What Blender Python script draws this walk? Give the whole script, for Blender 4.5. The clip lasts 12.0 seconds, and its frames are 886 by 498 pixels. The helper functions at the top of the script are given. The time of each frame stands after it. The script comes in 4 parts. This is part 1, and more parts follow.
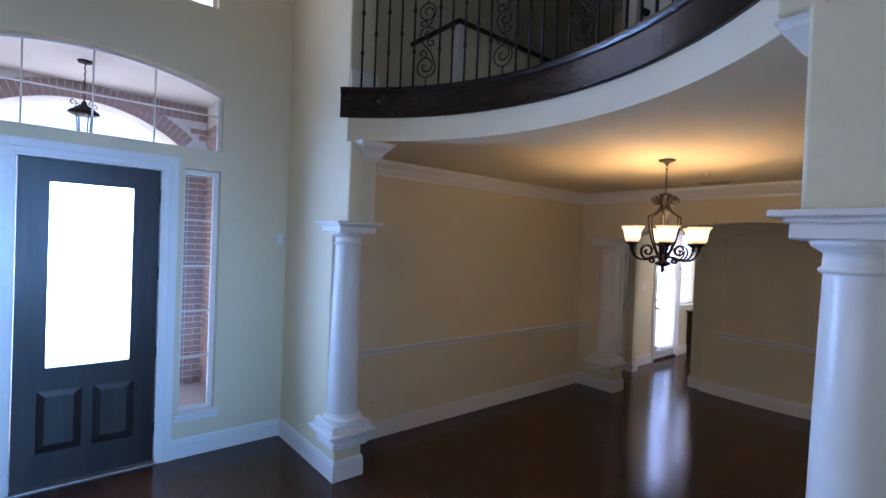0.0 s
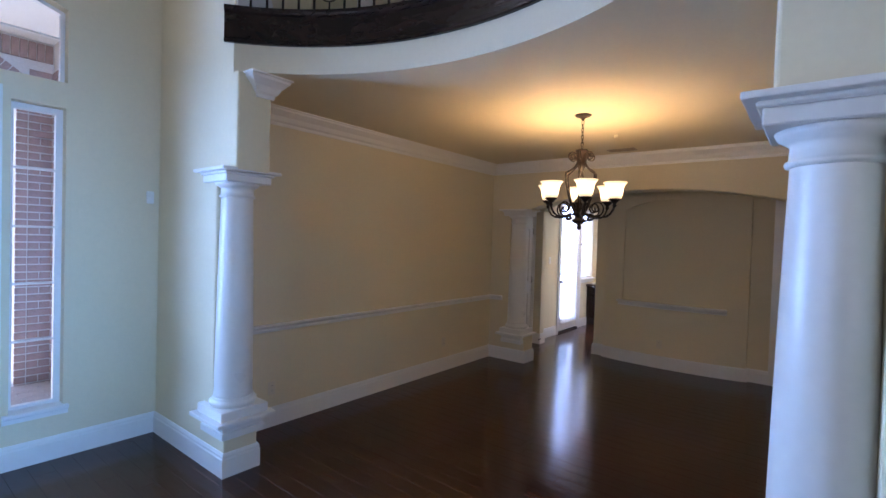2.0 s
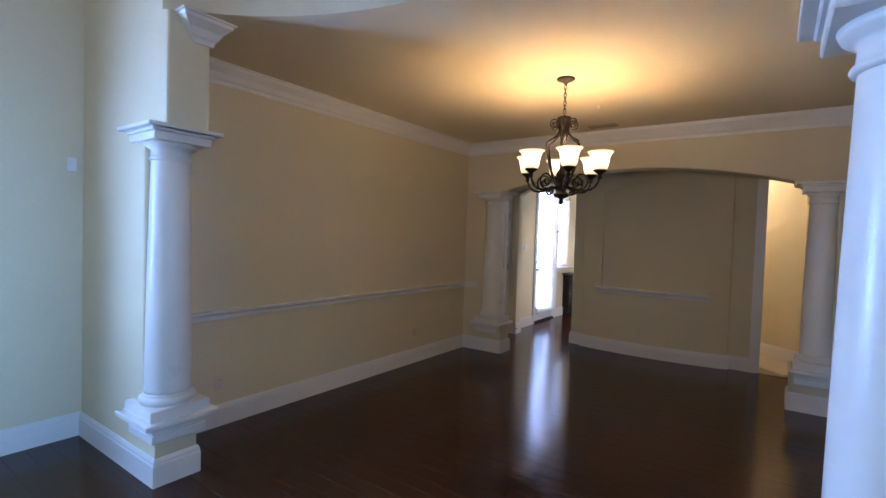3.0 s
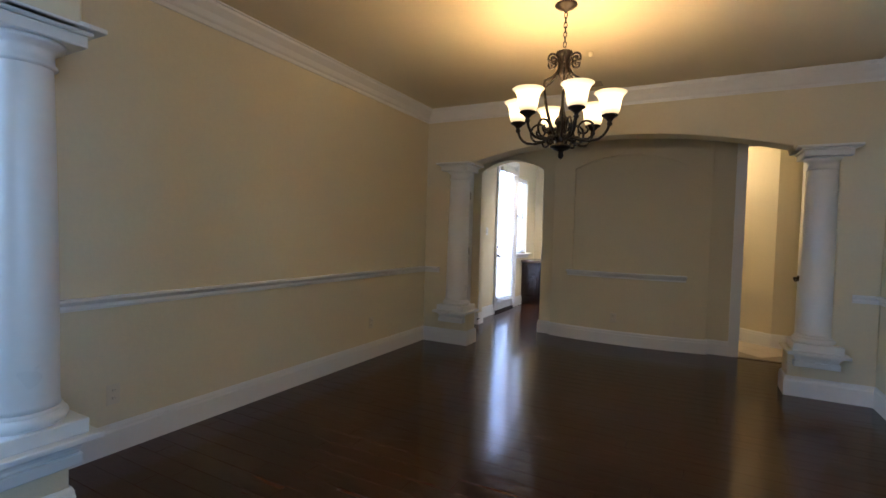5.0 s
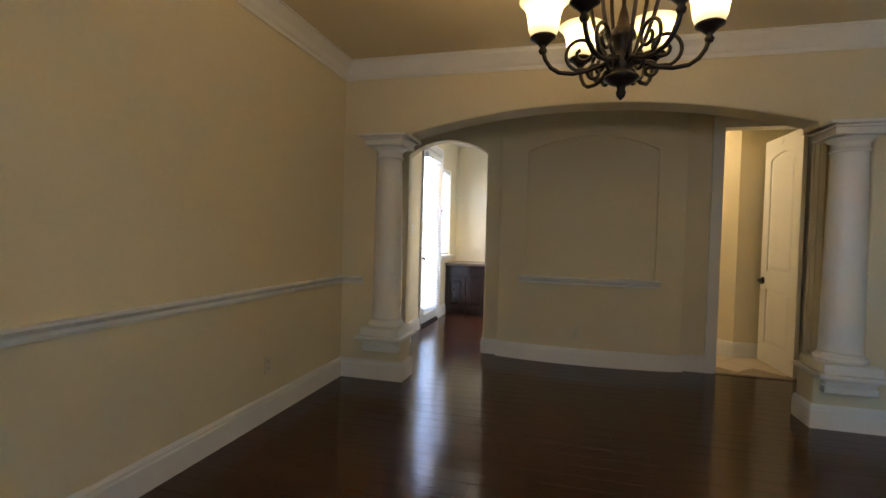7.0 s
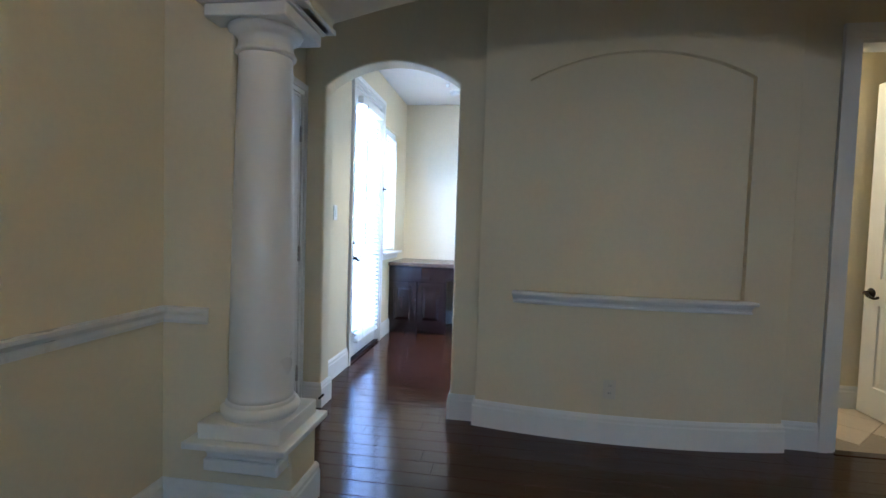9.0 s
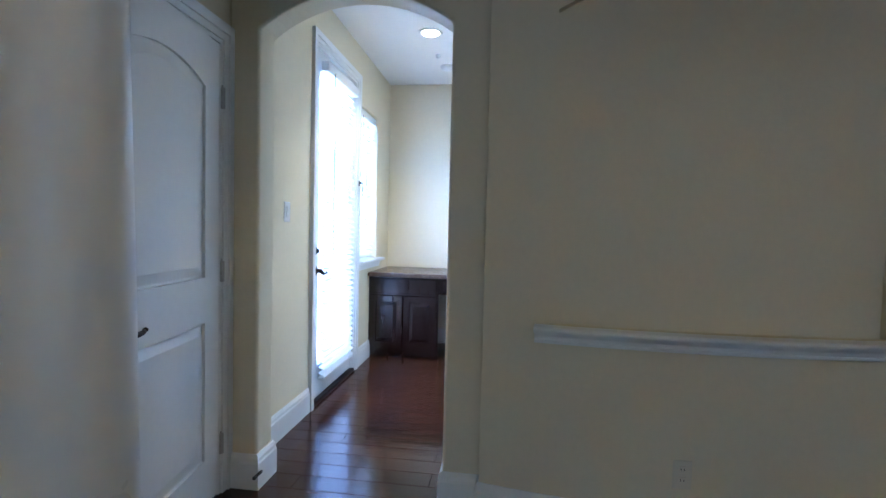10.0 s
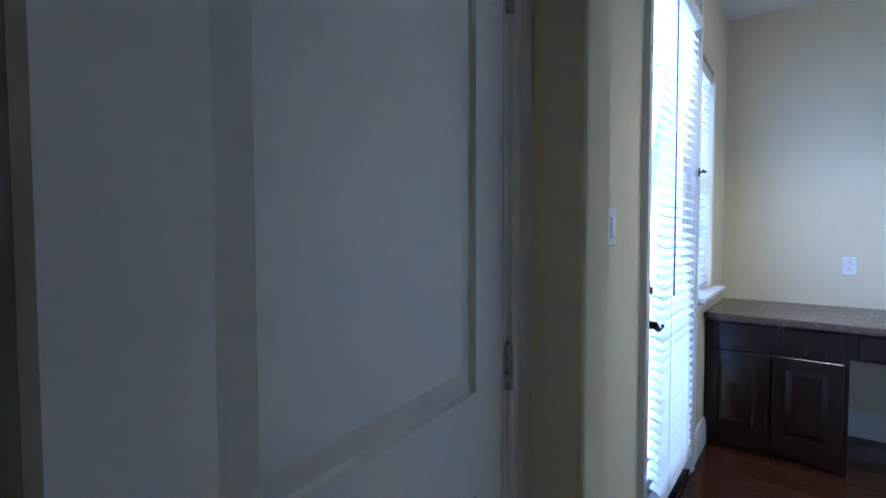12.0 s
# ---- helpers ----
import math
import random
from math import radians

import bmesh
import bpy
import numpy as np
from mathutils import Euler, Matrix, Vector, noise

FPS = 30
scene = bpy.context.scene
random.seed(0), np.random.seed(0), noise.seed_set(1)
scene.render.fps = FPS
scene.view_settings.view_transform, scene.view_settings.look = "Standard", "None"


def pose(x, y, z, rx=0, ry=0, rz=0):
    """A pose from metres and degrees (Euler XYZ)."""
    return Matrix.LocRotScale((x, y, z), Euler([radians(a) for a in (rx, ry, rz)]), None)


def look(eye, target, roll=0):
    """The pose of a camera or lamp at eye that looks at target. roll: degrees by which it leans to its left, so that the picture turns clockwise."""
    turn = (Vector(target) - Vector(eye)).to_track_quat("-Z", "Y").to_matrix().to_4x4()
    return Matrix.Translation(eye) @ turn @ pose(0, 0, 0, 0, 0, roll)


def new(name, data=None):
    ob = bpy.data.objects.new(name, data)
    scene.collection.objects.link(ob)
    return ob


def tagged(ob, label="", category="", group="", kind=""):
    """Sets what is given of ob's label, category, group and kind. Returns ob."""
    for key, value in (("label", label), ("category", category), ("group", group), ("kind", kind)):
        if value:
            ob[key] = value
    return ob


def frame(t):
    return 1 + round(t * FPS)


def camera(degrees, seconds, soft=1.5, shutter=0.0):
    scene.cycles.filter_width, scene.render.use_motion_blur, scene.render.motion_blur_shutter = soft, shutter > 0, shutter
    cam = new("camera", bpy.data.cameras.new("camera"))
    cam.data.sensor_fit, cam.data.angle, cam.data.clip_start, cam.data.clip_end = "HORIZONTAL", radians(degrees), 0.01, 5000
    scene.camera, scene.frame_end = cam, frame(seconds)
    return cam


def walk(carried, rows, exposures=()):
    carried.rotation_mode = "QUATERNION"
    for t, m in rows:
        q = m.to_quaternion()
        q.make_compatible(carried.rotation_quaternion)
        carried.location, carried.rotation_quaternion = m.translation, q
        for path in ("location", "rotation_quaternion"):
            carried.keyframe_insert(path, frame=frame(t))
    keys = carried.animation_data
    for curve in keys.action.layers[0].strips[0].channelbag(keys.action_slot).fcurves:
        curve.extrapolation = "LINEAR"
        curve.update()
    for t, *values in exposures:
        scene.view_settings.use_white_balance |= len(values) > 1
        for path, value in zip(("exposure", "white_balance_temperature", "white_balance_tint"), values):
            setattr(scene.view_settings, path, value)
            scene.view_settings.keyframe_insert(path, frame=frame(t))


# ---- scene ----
cam = camera(86.5, 12.0)
PATH = [
    (0, (0.175, 0.233, 1.969), (1.46, 1.765, 1.943), 2.2),
    (0.5, (0.12, 0.308, 1.962), (1.484, 1.771, 1.931), 2.1),
    (1, (0.177, 0.37, 1.89), (1.604, 1.771, 1.853), 2.0),
    (1.5, (0.261, 0.442, 1.799), (1.76, 1.766, 1.758), 1.9),
    (2, (0.389, 0.542, 1.684), (1.957, 1.782, 1.638), 1.8),
    (2.5, (0.58, 0.65, 1.587), (2.191, 1.834, 1.534), 1.8),
    (3, (0.713, 0.746, 1.535), (2.347, 1.898, 1.472), 1.8),
    (3.2, (0.762, 0.802, 1.506), (2.405, 1.941, 1.44), 1.9),
    (5, (1.211, 1.347, 1.298), (2.978, 2.282, 1.231), 1.7),
    (5.5, (1.34, 1.537, 1.304), (3.136, 2.414, 1.233), 1.7),
    (6, (1.583, 1.749, 1.284), (3.437, 2.495, 1.206), 1.7),
    (6.5, (1.947, 1.991, 1.299), (3.848, 2.609, 1.217), 1.8),
    (6.7, (2.091, 2.116, 1.266), (4.006, 2.687, 1.198), 1.7),
    (8.5, (3.904, 2.708, 1.263), (5.878, 3.017, 1.176), 1.6),
    (9, (4.391, 2.787, 1.252), (6.369, 3.068, 1.164), 1.8),
    (9.5, (4.893, 2.854, 1.256), (6.873, 3.124, 1.178), 1.6),
    (10, (5.343, 2.893, 1.269), (7.325, 3.149, 1.185), 1.4),
    (10.5, (5.718, 3.024, 1.268), (7.695, 3.316, 1.18), 1.2),
    (11, (6.085, 3.207, 1.272), (8.011, 3.740, 1.180), 0.6),
    (11.5, (6.33, 3.412, 1.296), (8.089, 4.36, 1.214), 0.3),
    (12, (6.495, 3.677, 1.343), (8.068, 4.909, 1.262), -0.1),
]
EXPOSURES = [
    (0.0, 1.11, 5620, 27), (2.5, 1.48, 5580, 26), (3.0, 1.48, 5600, 25), (5.0, 1.47, 5700, 17), (5.6, 1.47, 6150, 15), (6.7, 1.5, 6300, 13),
    (8.5, 1.96, 4780, 11), (9.5, 1.95, 4560, 10), (10.5, 1.48, 4420, 12), (11.0, 1.24, 4460, 11), (12.0, 0.80, 4430, 12),
]
walk(cam, [(t, look(eye, target, roll)) for t, eye, target, roll in PATH], EXPOSURES)

# ---- world and lights ----
world = bpy.data.worlds.new("sky")
scene.world = world
world.use_nodes = True
wn = world.node_tree.nodes
sky = wn.new("ShaderNodeTexSky")
sky.sky_type, sky.sun_disc = "NISHITA", False
sky.sun_elevation, sky.sun_rotation = radians(64), radians(15)
wn["Background"].inputs["Strength"].default_value = 0.15
world.node_tree.links.new(sky.outputs["Color"], wn["Background"].inputs["Color"])


def sun_lamp(strength):
    lamp = bpy.data.lights.new("sun", "SUN")
    lamp.energy, lamp.angle, lamp.color = strength, radians(0.5), (1.0, 0.95, 0.88)
    ob = new("sun", lamp)
    az, el = radians(15), radians(64)
    ob.matrix_world = look((0, 0, 30), (-30 * math.sin(az) * math.cos(el), -30 * math.cos(az) * math.cos(el), 30 - 30 * math.sin(el)))
    return ob


def area_lamp(name, eye, target, sx, sy, watts, colour, spread=180):
    lamp = bpy.data.lights.new(name, "AREA")
    lamp.shape, lamp.size, lamp.size_y, lamp.energy, lamp.color = "RECTANGLE", sx, sy, watts, colour
    lamp.spread = radians(spread)
    ob = new(name, lamp)
    ob.matrix_world = look(eye, target)
    return ob


def point_lamp(name, place, watts, colour, radius):
    lamp = bpy.data.lights.new(name, "POINT")
    lamp.energy, lamp.color, lamp.shadow_soft_size = watts, colour, radius
    ob = new(name, lamp)
    ob.location = place
    return ob


DAY = (0.34, 0.60, 1.0)
WARM = (1.0, 0.64, 0.27)
sun_lamp(4.4)
area_lamp("daylight_upper_window", (0.43, 5.0, 4.65), (0.43, 3.0, 3.9), 1.7, 1.25, 4.6, (1.0, 0.93, 0.86))
area_lamp("daylight_entry_glass", (0.43, 5.05, 1.61), (0.43, 0.0, 1.2), 0.55, 1.42, 46, DAY)
# Added fill for the entry wall, from an assumed, unseen rear opening.
area_lamp("added_rear_daylight", (-0.6, -3.22, 1.9), (0.1, 4.8, 1.2), 1.9, 2.1, 9.5, (0.24, 0.56, 1.0), 34)
# Weak added fill along +x to lift the far passage wall; source unseen.
area_lamp("added_side_daylight", (-3.12, 1.9, 1.4), (7.4, 1.9, 1.3), 2.0, 1.6, 0.22, (0.80, 0.86, 1.0), 34)
area_lamp("daylight_patio_door", (8.885, 4.42, 1.35), (8.885, 0.0, 0.7), 0.60, 2.1, 18, (0.48, 0.62, 1.0))
area_lamp("daylight_study_window", (9.745, 4.42, 1.65), (9.745, 0.0, 0.9), 0.48, 1.3, 8, (0.50, 0.64, 1.0))
CHANDELIER = (4.20, 2.107)
ARM = 0.288
for k in range(6):
    a = radians(30 + 60 * k)
    point_lamp("chandelier_bulb", (CHANDELIER[0] + ARM * math.cos(a), CHANDELIER[1] + ARM * math.sin(a), 2.158), 2.0, WARM, 0.035)
point_lamp("hall_bulb", (8.35, 1.42, 2.55), 5.5, (1.0, 0.74, 0.38), 0.08)
study = bpy.data.lights.new("study_bulb", "SPOT")
study.energy, study.color, study.shadow_soft_size = 44, (1.0, 0.78, 0.48), 0.05
study.spot_size, study.spot_blend = radians(120), 0.7
new("study_bulb", study).location = (9.16, 3.53, 2.825)


# ---- materials ----
def material(name, colour, rough=0.5, metal=0.0, vary=0.06, scale=3.0, fine=60.0, bump=0.05, bump_scale=120.0, spec=0.5, coat=0.0):
    m = bpy.data.materials.new(name)
    m.use_nodes = True
    nt = m.node_tree
    b = nt.nodes["Principled BSDF"]
    b.inputs["Roughness"].default_value, b.inputs["Metallic"].default_value = rough, metal
    b.inputs["Specular IOR Level"].default_value = spec
    b.inputs["Coat Weight"].default_value = coat
    tc = nt.nodes.new("ShaderNodeTexCoord")
    n1, n2 = nt.nodes.new("ShaderNodeTexNoise"), nt.nodes.new("ShaderNodeTexNoise")
    n1.inputs["Scale"].default_value, n2.inputs["Scale"].default_value = scale, fine
    n1.inputs["Detail"].default_value = n2.inputs["Detail"].default_value = 4
    add = nt.nodes.new("ShaderNodeMath")
    add.operation = "ADD"
    mr = nt.nodes.new("ShaderNodeMapRange")
    mr.inputs["From Min"].default_value, mr.inputs["From Max"].default_value = 0.6, 1.4
    mr.inputs["To Min"].default_value, mr.inputs["To Max"].default_value = 1 - vary, 1 + vary
    mul = nt.nodes.new("ShaderNodeVectorMath")
    mul.operation = "SCALE"
    mul.inputs[0].default_value = colour
    for n in (n1, n2):
        nt.links.new(tc.outputs["Object"], n.inputs["Vector"])
    nt.links.new(n1.outputs["Fac"], add.inputs[0])
    nt.links.new(n2.outputs["Fac"], add.inputs[1])
    nt.links.new(add.outputs[0], mr.inputs["Value"])
    nt.links.new(mr.outputs["Result"], mul.inputs["Scale"])
    nt.links.new(mul.outputs["Vector"], b.inputs["Base Color"])
    rr = nt.nodes.new("ShaderNodeMapRange")
    rr.inputs["From Min"].default_value, rr.inputs["From Max"].default_value = 0.3, 0.7
    rr.inputs["To Min"].default_value, rr.inputs["To Max"].default_value = max(rough * 0.85, 0.02), min(rough * 1.15, 1)
    nt.links.new(n1.outputs["Fac"], rr.inputs["Value"])
    nt.links.new(rr.outputs["Result"], b.inputs["Roughness"])
    if bump:
        n3, bp = nt.nodes.new("ShaderNodeTexNoise"), nt.nodes.new("ShaderNodeBump")
        n3.inputs["Scale"].default_value, n3.inputs["Detail"].default_value = bump_scale, 3
        bp.inputs["Strength"].default_value, bp.inputs["Distance"].default_value = bump, 0.01
        nt.links.new(tc.outputs["Object"], n3.inputs["Vector"])
        nt.links.new(n3.outputs["Fac"], bp.inputs["Height"])
        nt.links.new(bp.outputs["Normal"], b.inputs["Normal"])
    return m


def wood(name, dark, light, rough, grain_axis=1, ripple=0.0, coat=0.0, per_piece=True, spread=0.32, stretch=14.0, base_scale=9.0):
    """Stained wood: stretched grain along one axis, a tone of its own for each board, a hand-scraped ripple."""
    m = bpy.data.materials.new(name)
    m.use_nodes = True
    nt = m.node_tree
    b = nt.nodes["Principled BSDF"]
    b.inputs["Specular IOR Level"].default_value = 0.38
    b.inputs["Coat Weight"].default_value = coat
    b.inputs["Coat Roughness"].default_value = 0.08
    geo = nt.nodes.new("ShaderNodeNewGeometry")
    info = nt.nodes.new("ShaderNodeObjectInfo")
    rnd = nt.nodes.new("ShaderNodeMath")
    rnd.operation = "ADD"
    nt.links.new(geo.outputs["Random Per Island"], rnd.inputs[0])
    nt.links.new(info.outputs["Random"], rnd.inputs[1])
    off = nt.nodes.new("ShaderNodeVectorMath")
    off.operation = "SCALE"
    off.inputs[0].default_value = (3.1, 5.7, 9.3)
    nt.links.new(rnd.outputs[0], off.inputs["Scale"])
    mp = nt.nodes.new("ShaderNodeMapping")
    mp.inputs["Scale"].default_value = [base_scale / stretch if i == grain_axis else base_scale for i in range(3)]
    nt.links.new(geo.outputs["Position"], mp.inputs["Vector"])
    va = nt.nodes.new("ShaderNodeVectorMath")
    nt.links.new(mp.outputs["Vector"], va.inputs[0])
    nt.links.new(off.outputs["Vector"], va.inputs[1])
    n1, n2 = nt.nodes.new("ShaderNodeTexNoise"), nt.nodes.new("ShaderNodeTexNoise")
    n1.inputs["Scale"].default_value, n1.inputs["Detail"].default_value, n1.inputs["Distortion"].default_value = 1.0, 6, 1.2
    n2.inputs["Scale"].default_value, n2.inputs["Detail"].default_value = 7.0, 5
    for n in (n1, n2):
        nt.links.new(va.outputs["Vector"], n.inputs["Vector"])
    mix = nt.nodes.new("ShaderNodeMath")
    mix.operation = "MULTIPLY_ADD"
    mix.inputs[1].default_value = 0.45
    nt.links.new(n2.outputs["Fac"], mix.inputs[0])
    nt.links.new(n1.outputs["Fac"], mix.inputs[2])
    ramp = nt.nodes.new("ShaderNodeValToRGB")
    ramp.color_ramp.elements[0].position, ramp.color_ramp.elements[0].color = 0.45, (*dark, 1)
    ramp.color_ramp.elements[1].position, ramp.color_ramp.elements[1].color = 0.98, (*light, 1)
    nt.links.new(mix.outputs[0], ramp.inputs["Fac"])
    tone = nt.nodes.new("ShaderNodeMapRange")
    tone.inputs["From Max"].default_value = 2.0
    tone.inputs["To Min"].default_value, tone.inputs["To Max"].default_value = (1 - spread, 1 + spread) if per_piece else (1.0, 1.0)
    nt.links.new(rnd.outputs[0], tone.inputs["Value"])
    sc = nt.nodes.new("ShaderNodeVectorMath")
    sc.operation = "SCALE"
    nt.links.new(ramp.outputs["Color"], sc.inputs[0])
    nt.links.new(tone.outputs["Result"], sc.inputs["Scale"])
    nt.links.new(sc.outputs["Vector"], b.inputs["Base Color"])
    rr = nt.nodes.new("ShaderNodeMapRange")
    rr.inputs["To Min"].default_value, rr.inputs["To Max"].default_value = rough * 0.7, rough * 1.3
    nt.links.new(n1.outputs["Fac"], rr.inputs["Value"])
    nt.links.new(rr.outputs["Result"], b.inputs["Roughness"])
    n3 = nt.nodes.new("ShaderNodeTexNoise")
    n3.inputs["Scale"].default_value, n3.inputs["Detail"].default_value = 1.0, 2
    mp3 = nt.nodes.new("ShaderNodeMapping")
    mp3.inputs["Scale"].default_value = (16, 5, 16)
    nt.links.new(geo.outputs["Position"], mp3.inputs["Vector"])
    nt.links.new(mp3.outputs["Vector"], n3.inputs["Vector"])
    b1, b2 = nt.nodes.new("ShaderNodeBump"), nt.nodes.new("ShaderNodeBump")
    b1.inputs["Strength"].default_value, b1.inputs["Distance"].default_value = 0.10, 0.003
    b2.inputs["Strength"].default_value, b2.inputs["Distance"].default_value = ripple, 0.01
    nt.links.new(n2.outputs["Fac"], b1.inputs["Height"])
    nt.links.new(n3.outputs["Fac"], b2.inputs["Height"])
    nt.links.new(b1.outputs["Normal"], b2.inputs["Normal"])
    nt.links.new(b2.outputs["Normal"], b.inputs["Normal"])
    nt.links.new(b2.outputs["Normal"], b.inputs["Coat Normal"])
    return m


def glass_material(name, frosted=False):
    m = bpy.data.materials.new(name)
    m.use_nodes = True
    b = m.node_tree.nodes["Principled BSDF"]
    b.inputs["Base Color"].default_value = (0.95, 0.98, 1.0, 1)
    b.inputs["Transmission Weight"].default_value = 1.0
    b.inputs["IOR"].default_value = 1.45 if frosted else 1.05
    b.inputs["Roughness"].default_value = 0.45 if frosted else 0.0
    return m


def glowing(name, colour, strength):
    m = bpy.data.materials.new(name)
    m.use_nodes = True
    b = m.node_tree.nodes["Principled BSDF"]
    b.inputs["Base Color"].default_value = (0.9, 0.85, 0.72, 1)
    b.inputs["Roughness"].default_value = 0.4
    b.inputs["Emission Color"].default_value = (*colour, 1)
    b.inputs["Emission Strength"].default_value = strength
    return m


PAINT = material("cream_wall_paint", (0.72, 0.64, 0.445), 0.75, vary=0.03, scale=1.2, fine=40, bump=0.10, bump_scale=90, spec=0.25)
CEIL = material("ceiling_paint", (0.72, 0.64, 0.46), 0.85, vary=0.03, scale=1.0, fine=50, bump=0.12, bump_scale=80, spec=0.2)
PALE_CEIL = material("pale_ceiling_paint", (0.82, 0.80, 0.74), 0.85, vary=0.03, bump=0.12, bump_scale=80, spec=0.2)
TRIM = material("white_trim_paint", (0.78, 0.77, 0.73), 0.32, vary=0.025, scale=2.0, fine=30, bump=0.03, bump_scale=40)
FLOOR = wood("dark_scraped_floor", (0.018, 0.0058, 0.003), (0.066, 0.022, 0.009), 0.15, 1, ripple=0.12, coat=0.0, spread=0.20)
BAND = wood("dark_stained_trim", (0.008, 0.005, 0.004), (0.026, 0.014, 0.009), 0.22, 1, ripple=0.05, per_piece=False)
CHERRY = wood("dark_cherry_cabinet", (0.011, 0.005, 0.004), (0.024, 0.009, 0.006), 0.25, 2, ripple=0.04, coat=0.2, spread=0.12, base_scale=20.0)
DOOR_STAIN = wood("espresso_door_stain", (0.012, 0.010, 0.009), (0.035, 0.026, 0.020), 0.35, 2, ripple=0.03, per_piece=False)
IRON = material("dark_iron", (0.018, 0.014, 0.012), 0.42, metal=0.6, vary=0.25, bump=0.08)
BRONZE = material("oiled_bronze", (0.016, 0.010, 0.006), 0.40, metal=0.4, vary=0.30, scale=20, bump=0.10, bump_scale=60)
CHROME = material("brushed_hinge_metal", (0.45, 0.43, 0.40), 0.35, metal=1.0, bump=0.02)
IVORY = material("ivory_plastic", (0.66, 0.60, 0.46), 0.4, vary=0.015, bump=0.0)
PLASTIC = material("white_plastic", (0.80, 0.80, 0.77), 0.38, vary=0.015, bump=0.0)
WAND = material("grey_tilt_wand", (0.16, 0.15, 0.14), 0.35, bump=0.0)
SLOT = material("dark_slot", (0.03, 0.03, 0.03), 0.6, bump=0.0)
BLIND = material("white_blind_slat", (0.86, 0.86, 0.84), 0.45, vary=0.02, bump=0.02)
TILE = material("beige_floor_tile", (0.55, 0.46, 0.34), 0.35, vary=0.10, scale=5, fine=30, bump=0.05, bump_scale=20)
GROUT = material("tile_grout", (0.32, 0.27, 0.20), 0.9, vary=0.10, bump=0.2)
BRICK = material("red_brown_brick", (0.40, 0.285, 0.25), 0.88, vary=0.30, scale=9, fine=90, bump=0.4, bump_scale=150)
MORTAR = material("pale_mortar", (0.72, 0.70, 0.66), 0.95, vary=0.12, bump=0.4, bump_scale=120)
STONE = material("porch_paver", (0.52, 0.46, 0.41), 0.85, vary=0.20, scale=8, fine=70, bump=0.3)
GRASS = material("pale_concrete_ground", (0.56, 0.55, 0.52), 0.95, vary=0.15, scale=0.6, fine=40, bump=0.5, bump_scale=60)
STEEL = material("counter_laminate", (0.10, 0.068, 0.047), 0.25, vary=0.15, scale=30, fine=200, bump=0.0)
# Near-black subfloor colour, standing in for the shade in the board gaps.
SHADOWGAP = material("dark_gap_shade", (0.02, 0.015, 0.012), 0.8, bump=0.0)
GLASS = glass_material("window_glass")
FROST = glass_material("frosted_door_glass", True)
SHADE = glowing("lit_amber_glass", (1.0, 0.70, 0.30), 1.0)
# The bulb sits low in each bell: the glass is brightest round it and dimmer at the rim.
_nt = SHADE.node_tree
_tc, _sep, _rp = _nt.nodes.new("ShaderNodeTexCoord"), _nt.nodes.new("ShaderNodeSeparateXYZ"), _nt.nodes.new("ShaderNodeValToRGB")
_rp.color_ramp.elements[0].position, _rp.color_ramp.elements[0].color = 0.0, (0.26, 0.26, 0.26, 1)
_rp.color_ramp.elements[1].position, _rp.color_ramp.elements[1].color = 1.0, (0.24, 0.24, 0.24, 1)
for _p, _v in ((0.18, 0.8), (0.45, 1.8), (0.72, 1.2)):
    _rp.color_ramp.elements.new(_p).color = (_v, _v, _v, 1)
_nt.links.new(_tc.outputs["Generated"], _sep.inputs[0])
_nt.links.new(_sep.outputs["Z"], _rp.inputs["Fac"])
_nt.links.new(_rp.outputs["Color"], _nt.nodes["Principled BSDF"].inputs["Emission Strength"])
LAMPGLOW = glowing("recessed_lamp_glow", (1.0, 0.88, 0.70), 7.0)


# ---- mesh tools ----
def part(name, bm, mat, parent=None, label=""):
    bmesh.ops.recalc_face_normals(bm, faces=bm.faces)
    me = bpy.data.meshes.new(name)
    bm.to_mesh(me)
    bm.free()
    me.materials.append(mat)
    ob = new(name, me)
    if parent:
        ob.parent = parent
    if label:
        ob["label"] = label
    return ob


def thing(name, place=(0, 0, 0), label="", category="", group="", kind="", turn=0):
    ob = new(name)
    ob.empty_display_size = 0.1
    ob.matrix_basis = pose(*place, 0, 0, turn)
    return tagged(ob, label, category, group, kind)


def box(bm, x0, x1, y0, y1, z0, z1, bevel=0.0, seg=1):
    vs = [bm.verts.new((x, y, z)) for x in (x0, x1) for y in (y0, y1) for z in (z0, z1)]
    fs = [bm.faces.new([vs[i] for i in f]) for f in ((0, 1, 3, 2), (4, 6, 7, 5), (0, 4, 5, 1), (2, 3, 7, 6), (0, 2, 6, 4), (1, 5, 7, 3))]
    if bevel:
        es = list({e for f in fs for e in f.edges})
        bmesh.ops.bevel(bm, geom=es, offset=bevel, segments=seg, affect="EDGES", profile=0.5)
    return bm


def boxed(*a, **k):
    return box(bmesh.new(), *a, **k)


def to3(axis, u, v, w):
    """u, v in the plate's plane, w across it: axis x has (u, v) = (y, z); y has (x, z); z has (x, y)."""
    return {"x": (w, u, v), "y": (u, w, v), "z": (u, v, w)}[axis]


